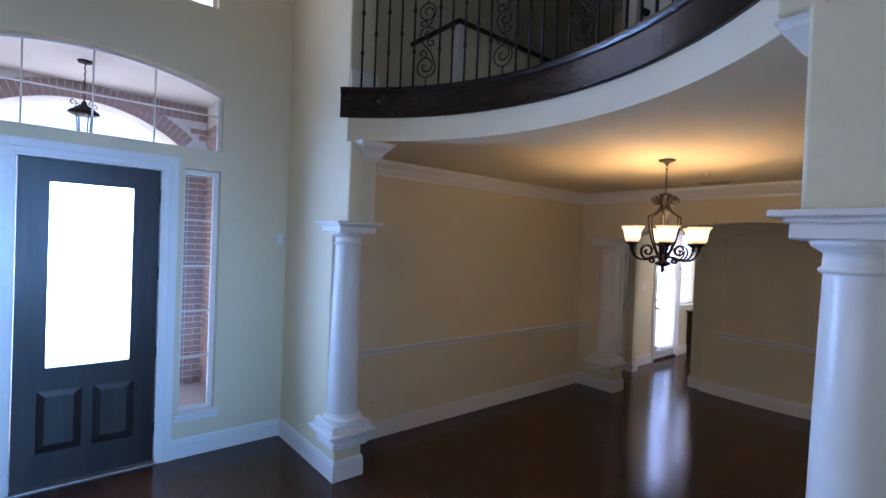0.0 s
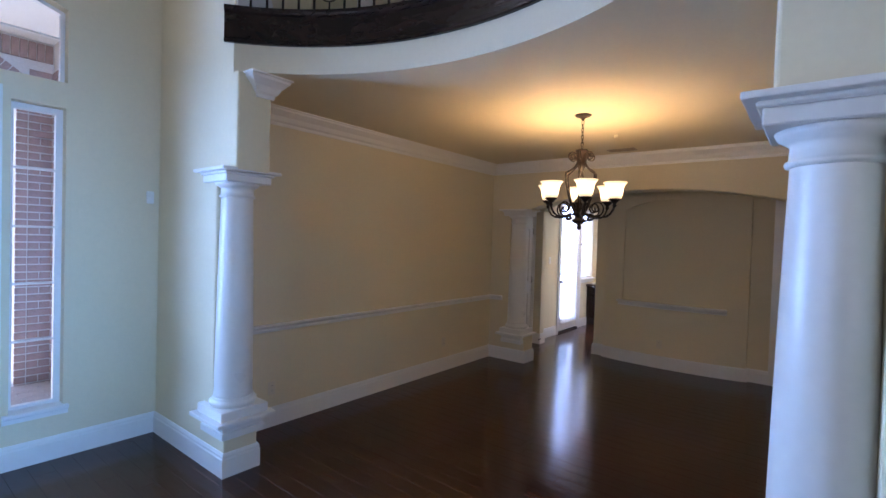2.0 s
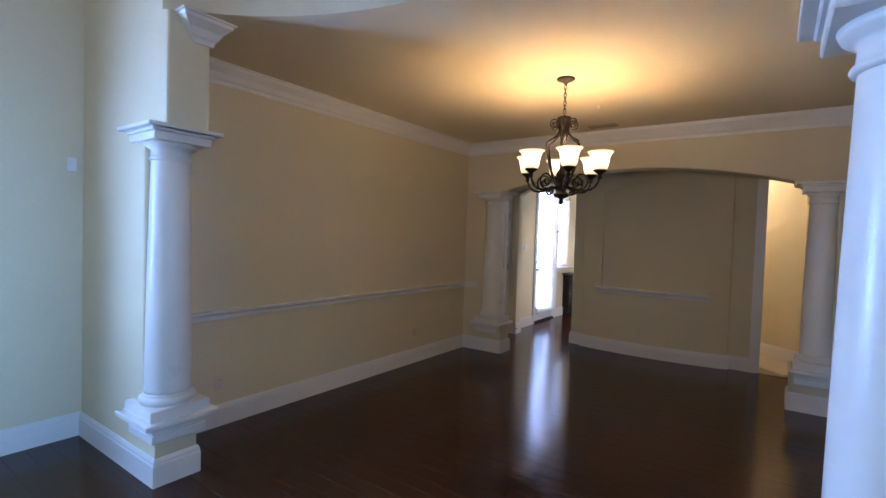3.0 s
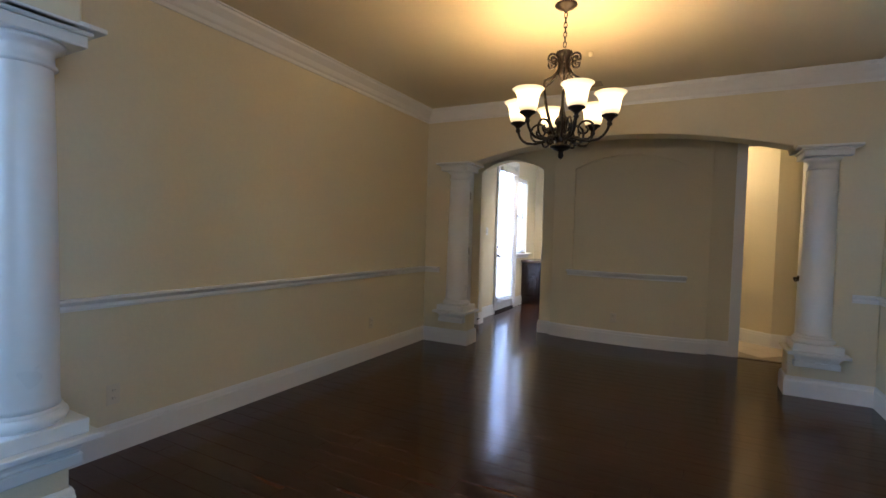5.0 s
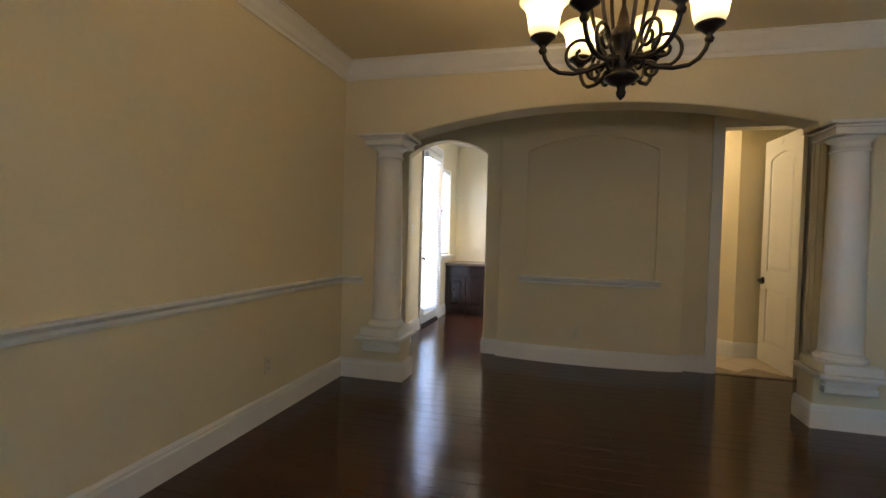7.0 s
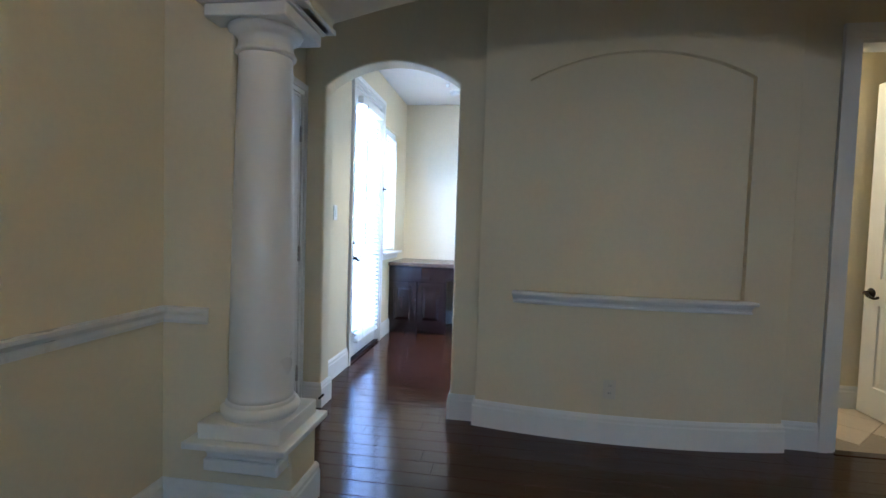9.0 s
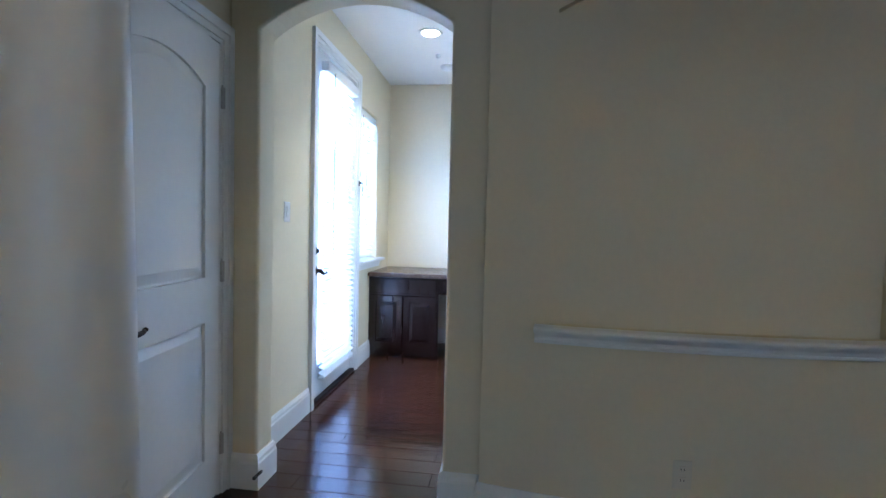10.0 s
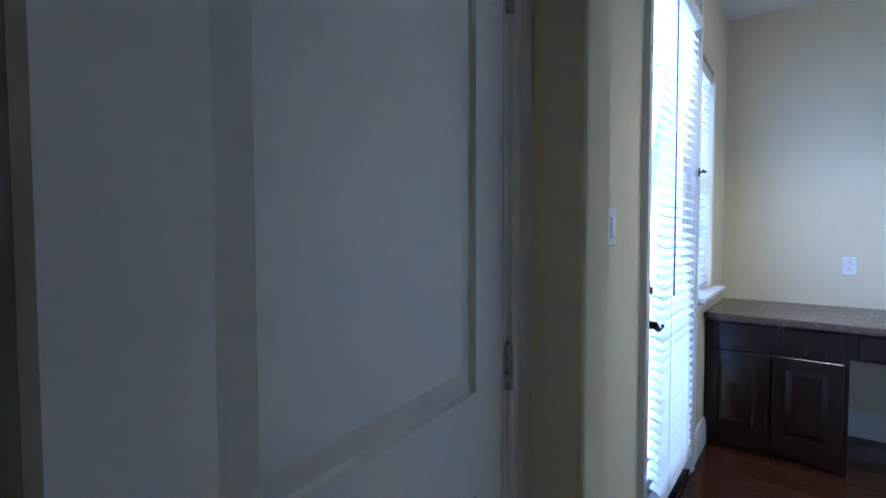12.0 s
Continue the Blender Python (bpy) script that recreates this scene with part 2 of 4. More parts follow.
def plate(axis, a, b, outer, holes=(), bm=None):
    """A slab between a and b across the axis, with holes through it."""
    bm = bm or bmesh.new()
    rings = []
    edges = []
    for loop in (outer, *holes):
        vs = [bm.verts.new(to3(axis, u, v, a)) for u, v in loop]
        rings.append(vs)
        edges += [bm.edges.new((vs[i], vs[(i + 1) % len(vs)])) for i in range(len(vs))]
    faces = [g for g in bmesh.ops.triangle_fill(bm, use_beauty=True, use_dissolve=False, edges=edges)["geom"] if isinstance(g, bmesh.types.BMFace)]
    far = {}
    for vs in rings:
        for v in vs:
            co = list(v.co)
            co["xyz".index(axis)] = b
            far[v] = bm.verts.new(co)
    for f in faces:
        bm.faces.new([far[v] for v in reversed(f.verts)])
    for vs in rings:
        for i in range(len(vs)):
            p, q = vs[i], vs[(i + 1) % len(vs)]
            bm.faces.new((p, q, far[q], far[p]))
    return bm


def rect(u0, u1, v0, v1):
    return [(u0, v0), (u1, v0), (u1, v1), (u0, v1)]


def arch(u0, u1, v0, spring, rise, n=20):
    """An opening with a flat foot and a segmental arch above the springing."""
    half, mid = (u1 - u0) / 2, (u0 + u1) / 2
    r = (half * half + rise * rise) / (2 * rise)
    a = math.asin(min(1, half / r))
    top = [(mid + r * math.sin(a - 2 * a * i / n), spring + rise - r + r * math.cos(a - 2 * a * i / n)) for i in range(n + 1)]
    return [(u0, v0), (u1, v0)] + top


def frustum(bm, axis, outer, inner, a, b):
    o = [bm.verts.new(to3(axis, u, v, a)) for u, v in outer]
    i = [bm.verts.new(to3(axis, u, v, b)) for u, v in inner]
    n = len(o)
    for k in range(n):
        bm.faces.new((o[k], o[(k + 1) % n], i[(k + 1) % n], i[k]))
    bm.faces.new(i)
    return bm


def sweep(path, profile, closed=False, bm=None):
    """A moulding: profile points (out, up) carried along a path of (x, y, z); out is to the path's right."""
    bm = bm or bmesh.new()
    n = len(path)
    rings = []
    for k in range(n):
        p = Vector(path[k])
        d0 = (p - Vector(path[k - 1])) if (k or closed) else None
        d1 = (Vector(path[(k + 1) % n]) - p) if (k < n - 1 or closed) else None
        d0, d1 = d0 or d1, d1 or d0
        n0, n1 = Vector((d0.y, -d0.x)).normalized(), Vector((d1.y, -d1.x)).normalized()
        m = (n0 + n1)
        m = m / max(m.dot(n0), 0.2)
        rings.append([bm.verts.new((p.x + m.x * o, p.y + m.y * o, p.z + u)) for o, u in profile])
    c = len(profile)
    for k in range(n if closed else n - 1):
        r, s = rings[k], rings[(k + 1) % n]
        for j in range(c):
            bm.faces.new((r[j], r[(j + 1) % c], s[(j + 1) % c], s[j]))
    if not closed:
        bm.faces.new(rings[0])
        bm.faces.new(rings[-1][::-1])
    return bm


def lathe(profile, seg=32, centre=(0, 0, 0), bm=None):
    bm = bm or bmesh.new()
    rings = []
    for r, z in profile:
        if r < 1e-5:
            rings.append([bm.verts.new((centre[0], centre[1], centre[2] + z))] * seg)
        else:
            rings.append([bm.verts.new((centre[0] + r * math.cos(2 * math.pi * k / seg), centre[1] + r * math.sin(2 * math.pi * k / seg), centre[2] + z)) for k in range(seg)])
    for a, b in zip(rings, rings[1:]):
        for k in range(seg):
            q = []
            for v in (a[k], a[(k + 1) % seg], b[(k + 1) % seg], b[k]):
                if v not in q:
                    q.append(v)
            if len(q) > 2:
                bm.faces.new(q)
    for f in bm.faces:
        f.smooth = True
    return bm


def tube(points, radius, seg=6, bm=None, taper=1.0):
    """A round bar along the points."""
    bm = bm or bmesh.new()
    pts = [Vector(p) for p in points]
    up = None
    rings = []
    for i, p in enumerate(pts):
        d = (pts[min(i + 1, len(pts) - 1)] - pts[max(i - 1, 0)]).normalized()
        if up is None:
            up = d.orthogonal().normalized()
        up = (up - d * up.dot(d)).normalized()
        side = d.cross(up)
        r = radius * (1 + (taper - 1) * i / (len(pts) - 1))
        rings.append([bm.verts.new(p + (up * math.cos(2 * math.pi * k / seg) + side * math.sin(2 * math.pi * k / seg)) * r) for k in range(seg)])
    for a, b in zip(rings, rings[1:]):
        for k in range(seg):
            bm.faces.new((a[k], a[(k + 1) % seg], b[(k + 1) % seg], b[k])).smooth = True
    bm.faces.new(rings[0][::-1])
    bm.faces.new(rings[-1])
    return bm


def spiral(cx, cz, r0, r1, a0, a1, n=22):
    """Points (x, z) on a spiral round a centre, angles in degrees."""
    return [(cx + (r0 + (r1 - r0) * k / n) * math.cos(radians(a0 + (a1 - a0) * k / n)), cz + (r0 + (r1 - r0) * k / n) * math.sin(radians(a0 + (a1 - a0) * k / n))) for k in range(n + 1)]


def structure(name, bm, mat, label, category):
    return tagged(part(name, bm, mat), label, category, "", "structure")


# ---- walls, floors, ceilings ----
HIGH = 5.7
CEILING = 2.75
entry = [(-3.0, -0.1), (-0.03, -0.1), (-0.03, 2.507), (0.918, 2.507), (0.918, -0.1), (2.3, -0.1), (2.3, HIGH), (-3.0, HIGH)]
transom_hole = arch(-0.53, 1.372, 2.715, 3.235, 0.172, 28)
side_hole = rect(1.068, 1.366, 0.385, 2.532)
upper_hole = rect(-0.45, 1.30, 3.98, 5.30)
structure("wall_entry", plate("y", 4.815, 4.985, entry, [transom_hole, side_hole, upper_hole]), PAINT, "cream painted entry wall with door and arched transom openings", "wall")
front_wall = [(3.655, 0), (4.815, 0), (4.815, HIGH), (3.62, HIGH), (3.62, CEILING), (3.56, CEILING), (3.56, 2.09), (3.82, 2.09), (3.82, 0.40), (3.655, 0.40)]
structure("wall_foyer_front", plate("x", 1.982, 2.225, front_wall), PAINT, "cream painted wall between foyer and dining room", "wall")
mirror = [(0.557, 0), (-3.0, 0), (-3.0, HIGH), (0.742, HIGH), (0.742, CEILING), (0.652, CEILING), (0.652, 2.09), (0.392, 2.09), (0.392, 0.40), (0.557, 0.40)]
structure("wall_foyer_back", plate("x", 1.982, 2.225, mirror), PAINT, "cream painted wall beside the dining room opening", "wall")
# Side wall opening is made up, only to admit the weak fill.
structure("wall_foyer_side", plate("x", -3.2, -3.0, rect(-3.2, 4.985, -0.1, HIGH), [rect(0.85, 2.95, 0.55, 2.25)]), PAINT, "cream painted foyer side wall with an added unseen opening for light", "wall")
# The hole in the rear wall is assumed, to let the added fill in.
structure("wall_foyer_rear", plate("y", -3.2, -3.0, rect(-3.0, 8.0, -0.1, HIGH), [rect(-1.6, 0.4, 0.8, 3.0)]), PAINT, "cream painted foyer rear wall with an added unseen opening for light", "wall")
structure("wall_dining_left", boxed(2.225, 6.155, 4.205, 4.40, -0.1, 3.05), PAINT, "cream painted dining room wall with chair rail", "wall")
structure("wall_dining_right", boxed(2.225, 7.43, -0.20, 0.0, -0.1, 3.05), PAINT, "cream painted dining room wall with chair rail", "wall")

big = arch(0.625, 3.585, 0, 2.125, 0.195, 36)[2:]
back_wall = [(-0.0, 0), (0.59, 0), (0.59, 0.40), (0.30, 0.40), (0.30, 2.09), (0.625, 2.09)] + big[::-1] + [(3.585, 2.09), (3.90, 2.09), (3.90, 0.40), (3.632, 0.40), (3.632, 0), (4.40, 0), (4.40, 3.05), (0.0, 3.05)]
structure("wall_dining_back", plate("x", 6.155, 6.40, back_wall), PAINT, "cream painted wall with a wide segmental arch on columns", "wall")

closet_out = [(6.40, -0.1), (6.562, -0.1), (6.562, 2.10), (7.367, 2.10), (7.367, -0.1), (7.58, -0.1), (7.58, 3.05), (6.40, 3.05)]
structure("wall_closet", plate("y", 4.19, 4.32, closet_out), PAINT, "cream painted passage wall round the closet door", "wall")
study_out = [(7.58, -0.1), (8.44, -0.1), (8.44, 2.52), (9.33, 2.52), (9.33, -0.1), (10.7, -0.1), (10.7, 3.05), (7.58, 3.05)]
structure("wall_study_window", plate("y", 4.19, 4.36, study_out, [rect(9.46, 10.03, 0.96, 2.36)]), PAINT, "cream painted study wall with glass door and window", "wall")
structure("wall_study_back", boxed(10.515, 10.70, 2.6, 4.19, -0.1, 3.05), PAINT, "cream painted study wall behind the desk", "wall")
structure("wall_study_right", boxed(7.58, 10.515, 2.67, 2.865, -0.1, 3.05), PAINT, "cream painted study wall", "wall")

study_arch = arch(3.143, 4.04, 0, 2.175, 0.155, 22)
hall_arch = rect(0.10, 0.86, 0, 2.40)
arch_wall = [(-0.0, 0), (0.10, 0), (0.10, 2.40), (0.86, 2.40), (0.86, 0), (3.143, 0)] + study_arch[2:][::-1] + [(4.04, 0), (4.19, 0), (4.19, 3.05), (0.0, 3.05)]
structure("wall_passage", plate("x", 7.43, 7.58, arch_wall), PAINT, "cream painted passage wall with an arched doorway", "wall")


def bulge(y):
    """How far the bowed wall stands out at y."""
    half, sag = 0.90, 0.095
    r = (half * half + sag * sag) / (2 * sag)
    d = min(abs(y - 2.073), half)
    return math.sqrt(r * r - d * d) - (r - sag)


def bowed(a, b, outer, holes=()):
    bm = plate("x", a, b, outer, holes)
    for k in range(1, 36):
        y = 1.173 + 0.05 * k
        bmesh.ops.bisect_plane(bm, geom=bm.verts[:] + bm.edges[:] + bm.faces[:], plane_co=(0, y, 0), plane_no=(0, 1, 0))
    for v in bm.verts:
        v.co.x -= bulge(v.co.y)
    return bm


niche = arch(1.435, 2.70, 0.885, 2.165, 0.145, 24)
structure("wall_bowed", bowed(7.368, 7.429, rect(1.173, 2.973, 0, CEILING), [niche]), PAINT, "bowed cream wall panel with an arched niche", "wall")
structure("niche_back", bowed(7.408, 7.50, rect(1.40, 2.75, 0.85, 2.34)), PAINT, "recessed back of the arched wall niche", "wall")

# Upper floor with its curved edge over the foyer; its underside is the dining room ceiling.
CX, CY, CR = 0.672, 2.106, 1.985
a_end = math.asin(1.50 / CR)
edge = [(CX + CR * math.cos(a_end - 2 * a_end * k / 48), CY + CR * math.sin(a_end - 2 * a_end * k / 48)) for k in range(49)]
slab = edge + [(2.22, 0.60), (2.22, -3.0), (7.43, -3.0), (7.43, 4.39), (2.22, 4.39), (2.22, 3.61)]
structure("ceiling", plate("z", CEILING, 3.06, slab), CEIL, "beige painted dining room ceiling with curved balcony edge", "ceiling")
structure("ceiling_study", boxed(7.43, 10.7, 2.6, 4.36, 2.85, 3.05), PALE_CEIL, "pale study ceiling", "ceiling")
structure("ceiling_hall", boxed(7.58, 10.7, -3.0, 2.6, 2.75, 3.05), PALE_CEIL, "pale hall ceiling", "ceiling")
structure("ceiling_foyer", boxed(-3.2, 8.2, -3.2, 7.0, HIGH, HIGH + 0.2), PALE_CEIL, "pale two-storey foyer ceiling", "ceiling")
# Upper storey behind the balcony.
structure("wall_upper_back", boxed(7.0, 7.2, -3.0, 4.60, 3.06, HIGH), PAINT, "cream painted upper hall wall", "wall")
structure("wall_upper_left", boxed(2.225, 7.0, 4.40, 4.60, 3.06, HIGH), PAINT, "cream painted upper hall wall", "wall")
structure("wall_upper_room", plate("x", 4.10, 4.25, [(-3.0, 3.06), (1.62, 3.06), (1.62, 5.10), (2.38, 5.10), (2.38, 3.06), (2.52, 3.06), (2.52, HIGH), (-3.0, HIGH)]), PAINT, "cream painted upper room wall", "wall")

# Unseen eave, made deep enough to keep the sun off the glass door.
structure("unseen_eave", boxed(2.31, 11.3, 4.61, 5.9, 3.06, 3.2), PALE_CEIL, "unseen pale eave added to shade the study windows", "roof")
structure("roof_rear", boxed(7.2, 11.3, -3.2, 4.40, 3.06, 3.2), PALE_CEIL, "roof over the study and hall", "roof")

# Hall beyond the doorway.
structure("wall_hall_end", boxed(8.27, 8.40, -1.0, 0.44, -0.1, 2.75), PAINT, "cream painted hall wall", "wall")
bmh = plate("z", -0.1, 2.75, [(8.27, 0.44), (9.45, 1.80), (9.55, 1.70), (8.37, 0.34)])
structure("wall_hall_angled", bmh, PAINT, "cream painted angled hall wall", "wall")
structure("wall_hall_side", boxed(7.58, 9.6, 1.80, 1.95, -0.1, 2.75), PAINT, "cream painted hall wall", "wall")
structure("wall_hall_near", boxed(7.58, 8.27, -1.0, -0.9, -0.1, 2.75), PAINT, "cream painted hall wall", "wall")

# Closet behind the half-closed door.
structure("wall_closet_left", boxed(6.30, 6.40, 4.40, 5.30, -0.1, 2.75), PAINT, "painted closet wall", "wall")
structure("wall_closet_right", boxed(7.58, 7.68, 4.36, 5.30, -0.1, 2.75), PAINT, "painted closet wall", "wall")
structure("wall_closet_back", boxed(6.30, 7.68, 5.30, 5.40, -0.1, 2.75), PAINT, "painted closet wall", "wall")
structure("ceiling_closet", boxed(6.30, 7.68, 4.32, 5.40, 2.75, 2.85), PALE_CEIL, "closet ceiling", "ceiling")

# Subfloors and the ground.
structure("floor_base", plate("z", -0.12, -0.004, [(-3.2, -3.2), (7.42, -3.2), (7.42, 2.0), (10.7, 2.0), (10.7, 4.38), (7.68, 4.38), (7.68, 5.40), (6.30, 5.40), (6.30, 4.985), (-3.2, 4.985)]), SHADOWGAP, "dark subfloor below the boards", "floor")
footprint = [(-3.2, -3.2), (10.7, -3.2), (10.7, 4.38), (7.68, 4.38), (7.68, 5.40), (6.30, 5.40), (6.30, 4.985), (-3.2, 4.985)]
structure("ground", plate("z", -0.30, -0.18, rect(-400, 400, -400, 800), [footprint]), GRASS, "pale concrete ground round the house", "ground")


# Rounded plaster corners on the walls with openings.
for wall_name in ("wall_passage", "wall_dining_back", "wall_foyer_front", "wall_foyer_back", "wall_bowed", "wall_study_window"):
    nose = bpy.data.objects[wall_name].modifiers.new("bullnose", "BEVEL")
    nose.width, nose.segments, nose.limit_method, nose.angle_limit = 0.014, 3, "ANGLE", radians(50)
    nose.use_clamp_overlap = True


# ---- trim ----
BASE = [(0.0, 0.0), (0.018, 0.0), (0.018, 0.125), (0.014, 0.135), (0.014, 0.150), (0.006, 0.168), (0.0, 0.168)]
RAIL = [(0.0, -0.006), (0.012, -0.006), (0.016, 0.008), (0.015, 0.026), (0.026, 0.032), (0.038, 0.044), (0.046, 0.048), (0.046, 0.062), (0.0, 0.062)]
CROWN = [(0.0, -0.145), (0.012, -0.145), (0.016, -0.120), (0.030, -0.105), (0.048, -0.070), (0.080, -0.038), (0.088, -0.030), (0.092, -0.012), (0.105, -0.010), (0.105, 0.0), (0.0, 0.0)]
SILL = [(0.0, 0.0), (0.018, 0.0), (0.021, 0.005), (0.018, 0.011), (0.011, 0.013), (0.014, 0.027), (0.024, 0.039), (0.038, 0.045), (0.038, 0.051), (0.064, 0.052), (0.073, 0.057), (0.075, 0.065), (0.071, 0.075), (0.0, 0.075)]


def run(name, pts, profile, z, label, category):
    return structure(name, sweep([(x, y, z) for x, y in pts], profile), TRIM, label, category)


bow = [(7.368 - bulge(1.173 + 0.1 * k), 1.173 + 0.1 * k) for k in range(18, -1, -1)]
LB, CB = "tall white painted baseboard along the wall", "baseboard"
run("baseboard_entry", [(1.01, 4.815), (1.982, 4.815), (1.982, 3.655), (2.225, 3.655), (2.225, 4.205), (6.155, 4.205), (6.155, 3.632), (6.40, 3.632), (6.40, 4.19), (6.465, 4.19)], BASE, 0, LB, CB)
run("baseboard_entry_far", [(-3.0, 4.815), (-0.14, 4.815)], BASE, 0, LB, CB)
run("baseboard_closet", [(7.42, 4.19), (7.43, 4.19), (7.43, 4.04), (7.58, 4.04), (7.58, 4.19), (8.365, 4.19)], BASE, 0, LB, CB)
run("baseboard_study", [(9.40, 4.19), (9.80, 4.19)], BASE, 0, LB, CB)
run("baseboard_desk", [(10.515, 3.50), (10.515, 2.865), (7.58, 2.865), (7.58, 3.143), (7.43, 3.143), (7.43, 2.973), (7.369, 2.973)] + bow + [(7.43, 1.173), (7.43, 0.945)], BASE, 0, LB, CB)
run("baseboard_right", [(7.43, 0.015), (7.43, 0.0), (6.40, 0.0), (6.40, 0.59), (6.155, 0.59), (6.155, 0.0), (2.225, 0.0), (2.225, 0.557), (1.982, 0.557), (1.982, -3.0)], BASE, 0, LB, CB)
run("baseboard_hall", [(9.45, 1.80), (8.27, 0.44), (8.27, -0.9)], BASE, 0, LB, CB)
LC = "white moulded chair rail on the dining room wall"
run("chair_rail", [(2.225, 3.98), (2.225, 4.205), (6.155, 4.205), (6.155, 4.00)], RAIL, 0.835, LC, "chair rail")
run("chair_rail", [(6.155, 0.18), (6.155, 0.0), (2.225, 0.0), (2.225, 0.23)], RAIL, 0.835, LC, "chair rail")
LK = "white crown moulding round the dining room ceiling"
run("crown_moulding", [(2.225, 3.62), (2.225, 4.205), (6.155, 4.205), (6.155, 0.0), (2.225, 0.0), (2.225, 0.60)], CROWN, CEILING, LK, "crown moulding")
# Short crown returns that cap the posts over the columns.
run("post_crown", [(2.12, 3.62), (2.12, 3.56), (2.225, 3.56), (2.225, 3.62)], CROWN, CEILING, "white crown block at the top of the post", "crown moulding")
run("post_crown", [(2.225, 0.60), (2.225, 0.652), (2.12, 0.652), (2.12, 0.60)], CROWN, CEILING, "white crown block at the top of the post", "crown moulding")
sillpath = [(7.368 - bulge(y), y) for y in [2.755 - 0.1047 * k for k in range(14)]]
run("niche_sill", sillpath, SILL, 0.81, "white moulded sill under the wall niche", "sill")


def casing(name, axis, face, out, u0, u1, top, width, label, foot=0.0):
    """A door casing on three sides, moulded in two steps."""
    bm = bmesh.new()
    w = width
    lo, hi = sorted((face, face + out * 0.016))
    plate(axis, lo, hi, [(u0 - w, foot), (u0, foot), (u0, top), (u1, top), (u1, foot), (u1 + w, foot), (u1 + w, top + w), (u0 - w, top + w)], bm=bm)
    lo, hi = sorted((face + out * 0.012, face + out * 0.026))
    k = w * 0.42
    plate(axis, lo, hi, [(u0 - w, foot), (u0 - k, foot), (u0 - k, top + k), (u1 + k, top + k), (u1 + k, foot), (u1 + w, foot), (u1 + w, top + w), (u0 - w, top + w)], bm=bm)
    return structure(name, bm, TRIM, label, "door casing")


casing("trim_entry", "y", 4.815, -1, -0.03, 0.918, 2.507, 0.105, "white moulded casing round the entry door")
casing("trim_closet", "y", 4.19, -1, 6.562, 7.367, 2.10, 0.075, "white moulded casing round the closet door")
casing("trim_patio", "y", 4.19, -1, 8.44, 9.33, 2.52, 0.07, "white moulded casing round the glass door")
casing("trim_hall", "x", 7.43, -1, 0.10, 0.86, 2.40, 0.085, "white moulded casing round the hall doorway")


def jamb(name, axis, a, b, u0, u1, top):
    t = 0.018
    return structure(name, plate(axis, a, b, [(u0, 0), (u0 + t, 0), (u0 + t, top - t), (u1 - t, top - t), (u1 - t, 0), (u1, 0), (u1, top), (u0, top)]), TRIM, "white painted door jamb lining", "door jamb")


jamb("jamb_hall", "x", 7.425, 7.585, 0.10, 0.86, 2.40)
jamb("jamb_closet", "y", 4.185, 4.325, 6.562, 7.367, 2.10)
jamb("jamb_patio", "y", 4.185, 4.36, 8.44, 9.33, 2.52)
jamb("jamb_entry", "y", 4.81, 4.985, -0.03, 0.918, 2.507)
structure("threshold", boxed(-0.03, 0.918, 4.80, 5.02, -0.02, 0.014, bevel=0.004), CHROME, "metal threshold strip under the entry door", "threshold")


# ---- doors ----
def lever(parent, x, y, z, side, along):
    """A lever handle with a round rose; side: the way it stands out, along: the way it points."""
    h = part("handle", lathe([(0.0, 0), (0.036, 0), (0.037, 0.005), (0.033, 0.011), (0.022, 0.017), (0.016, 0.026), (0.0155, 0.050), (0.011, 0.055), (0.0, 0.056)], 24), BRONZE, parent, "dark bronze lever handle")
    h.matrix_basis = pose(x, y, z, 90 * (1 if side < 0 else -1), 0, 0)
    up = -side
    pts = [(0, 0, 0.042), (along * 0.018, -0.010 * up, 0.044), (along * 0.036, -0.021 * up, 0.045), (along * 0.058, -0.027 * up, 0.045), (along * 0.080, -0.029 * up, 0.045), (along * 0.098, -0.027 * up, 0.045), (along * 0.110, -0.021 * up, 0.045)]
    bm = tube(pts, 0.0145, 10, taper=0.48)
    lathe([(0.0, -0.009), (0.006, -0.007), (0.009, 0.0), (0.006, 0.007), (0.0, 0.009)], 10, (along * 0.111, -0.020 * up, 0.045), bm)
    part("lever", bm, BRONZE, h)
    return h


def panel_door(name, width, height, lock, rails, label, m, mat=TRIM, rise=0.06):
    """A two-panel door, hinge at the origin, leaf along +x; the upper panel has an arched head."""
    d = thing(name, label=label, category="door", kind="structure")
    d.matrix_basis = m
    t = 0.038
    part("leaf", boxed(0, width, 0.013, t - 0.013, 0.012, height), mat, d)
    s = 0.128
    holes = [rect(s, width - s, 0.22, rails[0]), arch(s, width - s, rails[1], height - 0.16 - rise, rise, 14)]
    for a, b, f, g in ((0.0, 0.0131, 0.0131, 0.004), (t, t - 0.0131, t - 0.0131, t - 0.004)):
        bm = plate("y", a, b, rect(0, width, 0.012, height), holes)
        part("stile_frame", bm, mat, d)
        for hole in holes:
            cu, cv = sum(p[0] for p in hole) / len(hole), sum(p[1] for p in hole) / len(hole)
            u0, u1, v0, v1 = min(p[0] for p in hole), max(p[0] for p in hole), min(p[1] for p in hole), max(p[1] for p in hole)

            def shrink(k):
                return [(u0 + k + (p[0] - u0) * (u1 - u0 - 2 * k) / (u1 - u0), v0 + k + (p[1] - v0) * (v1 - v0 - 2 * k) / (v1 - v0)) for p in hole]
            part("raised_panel", frustum(bmesh.new(), "y", shrink(0.010), shrink(0.050), f, g), mat, d)
    return d


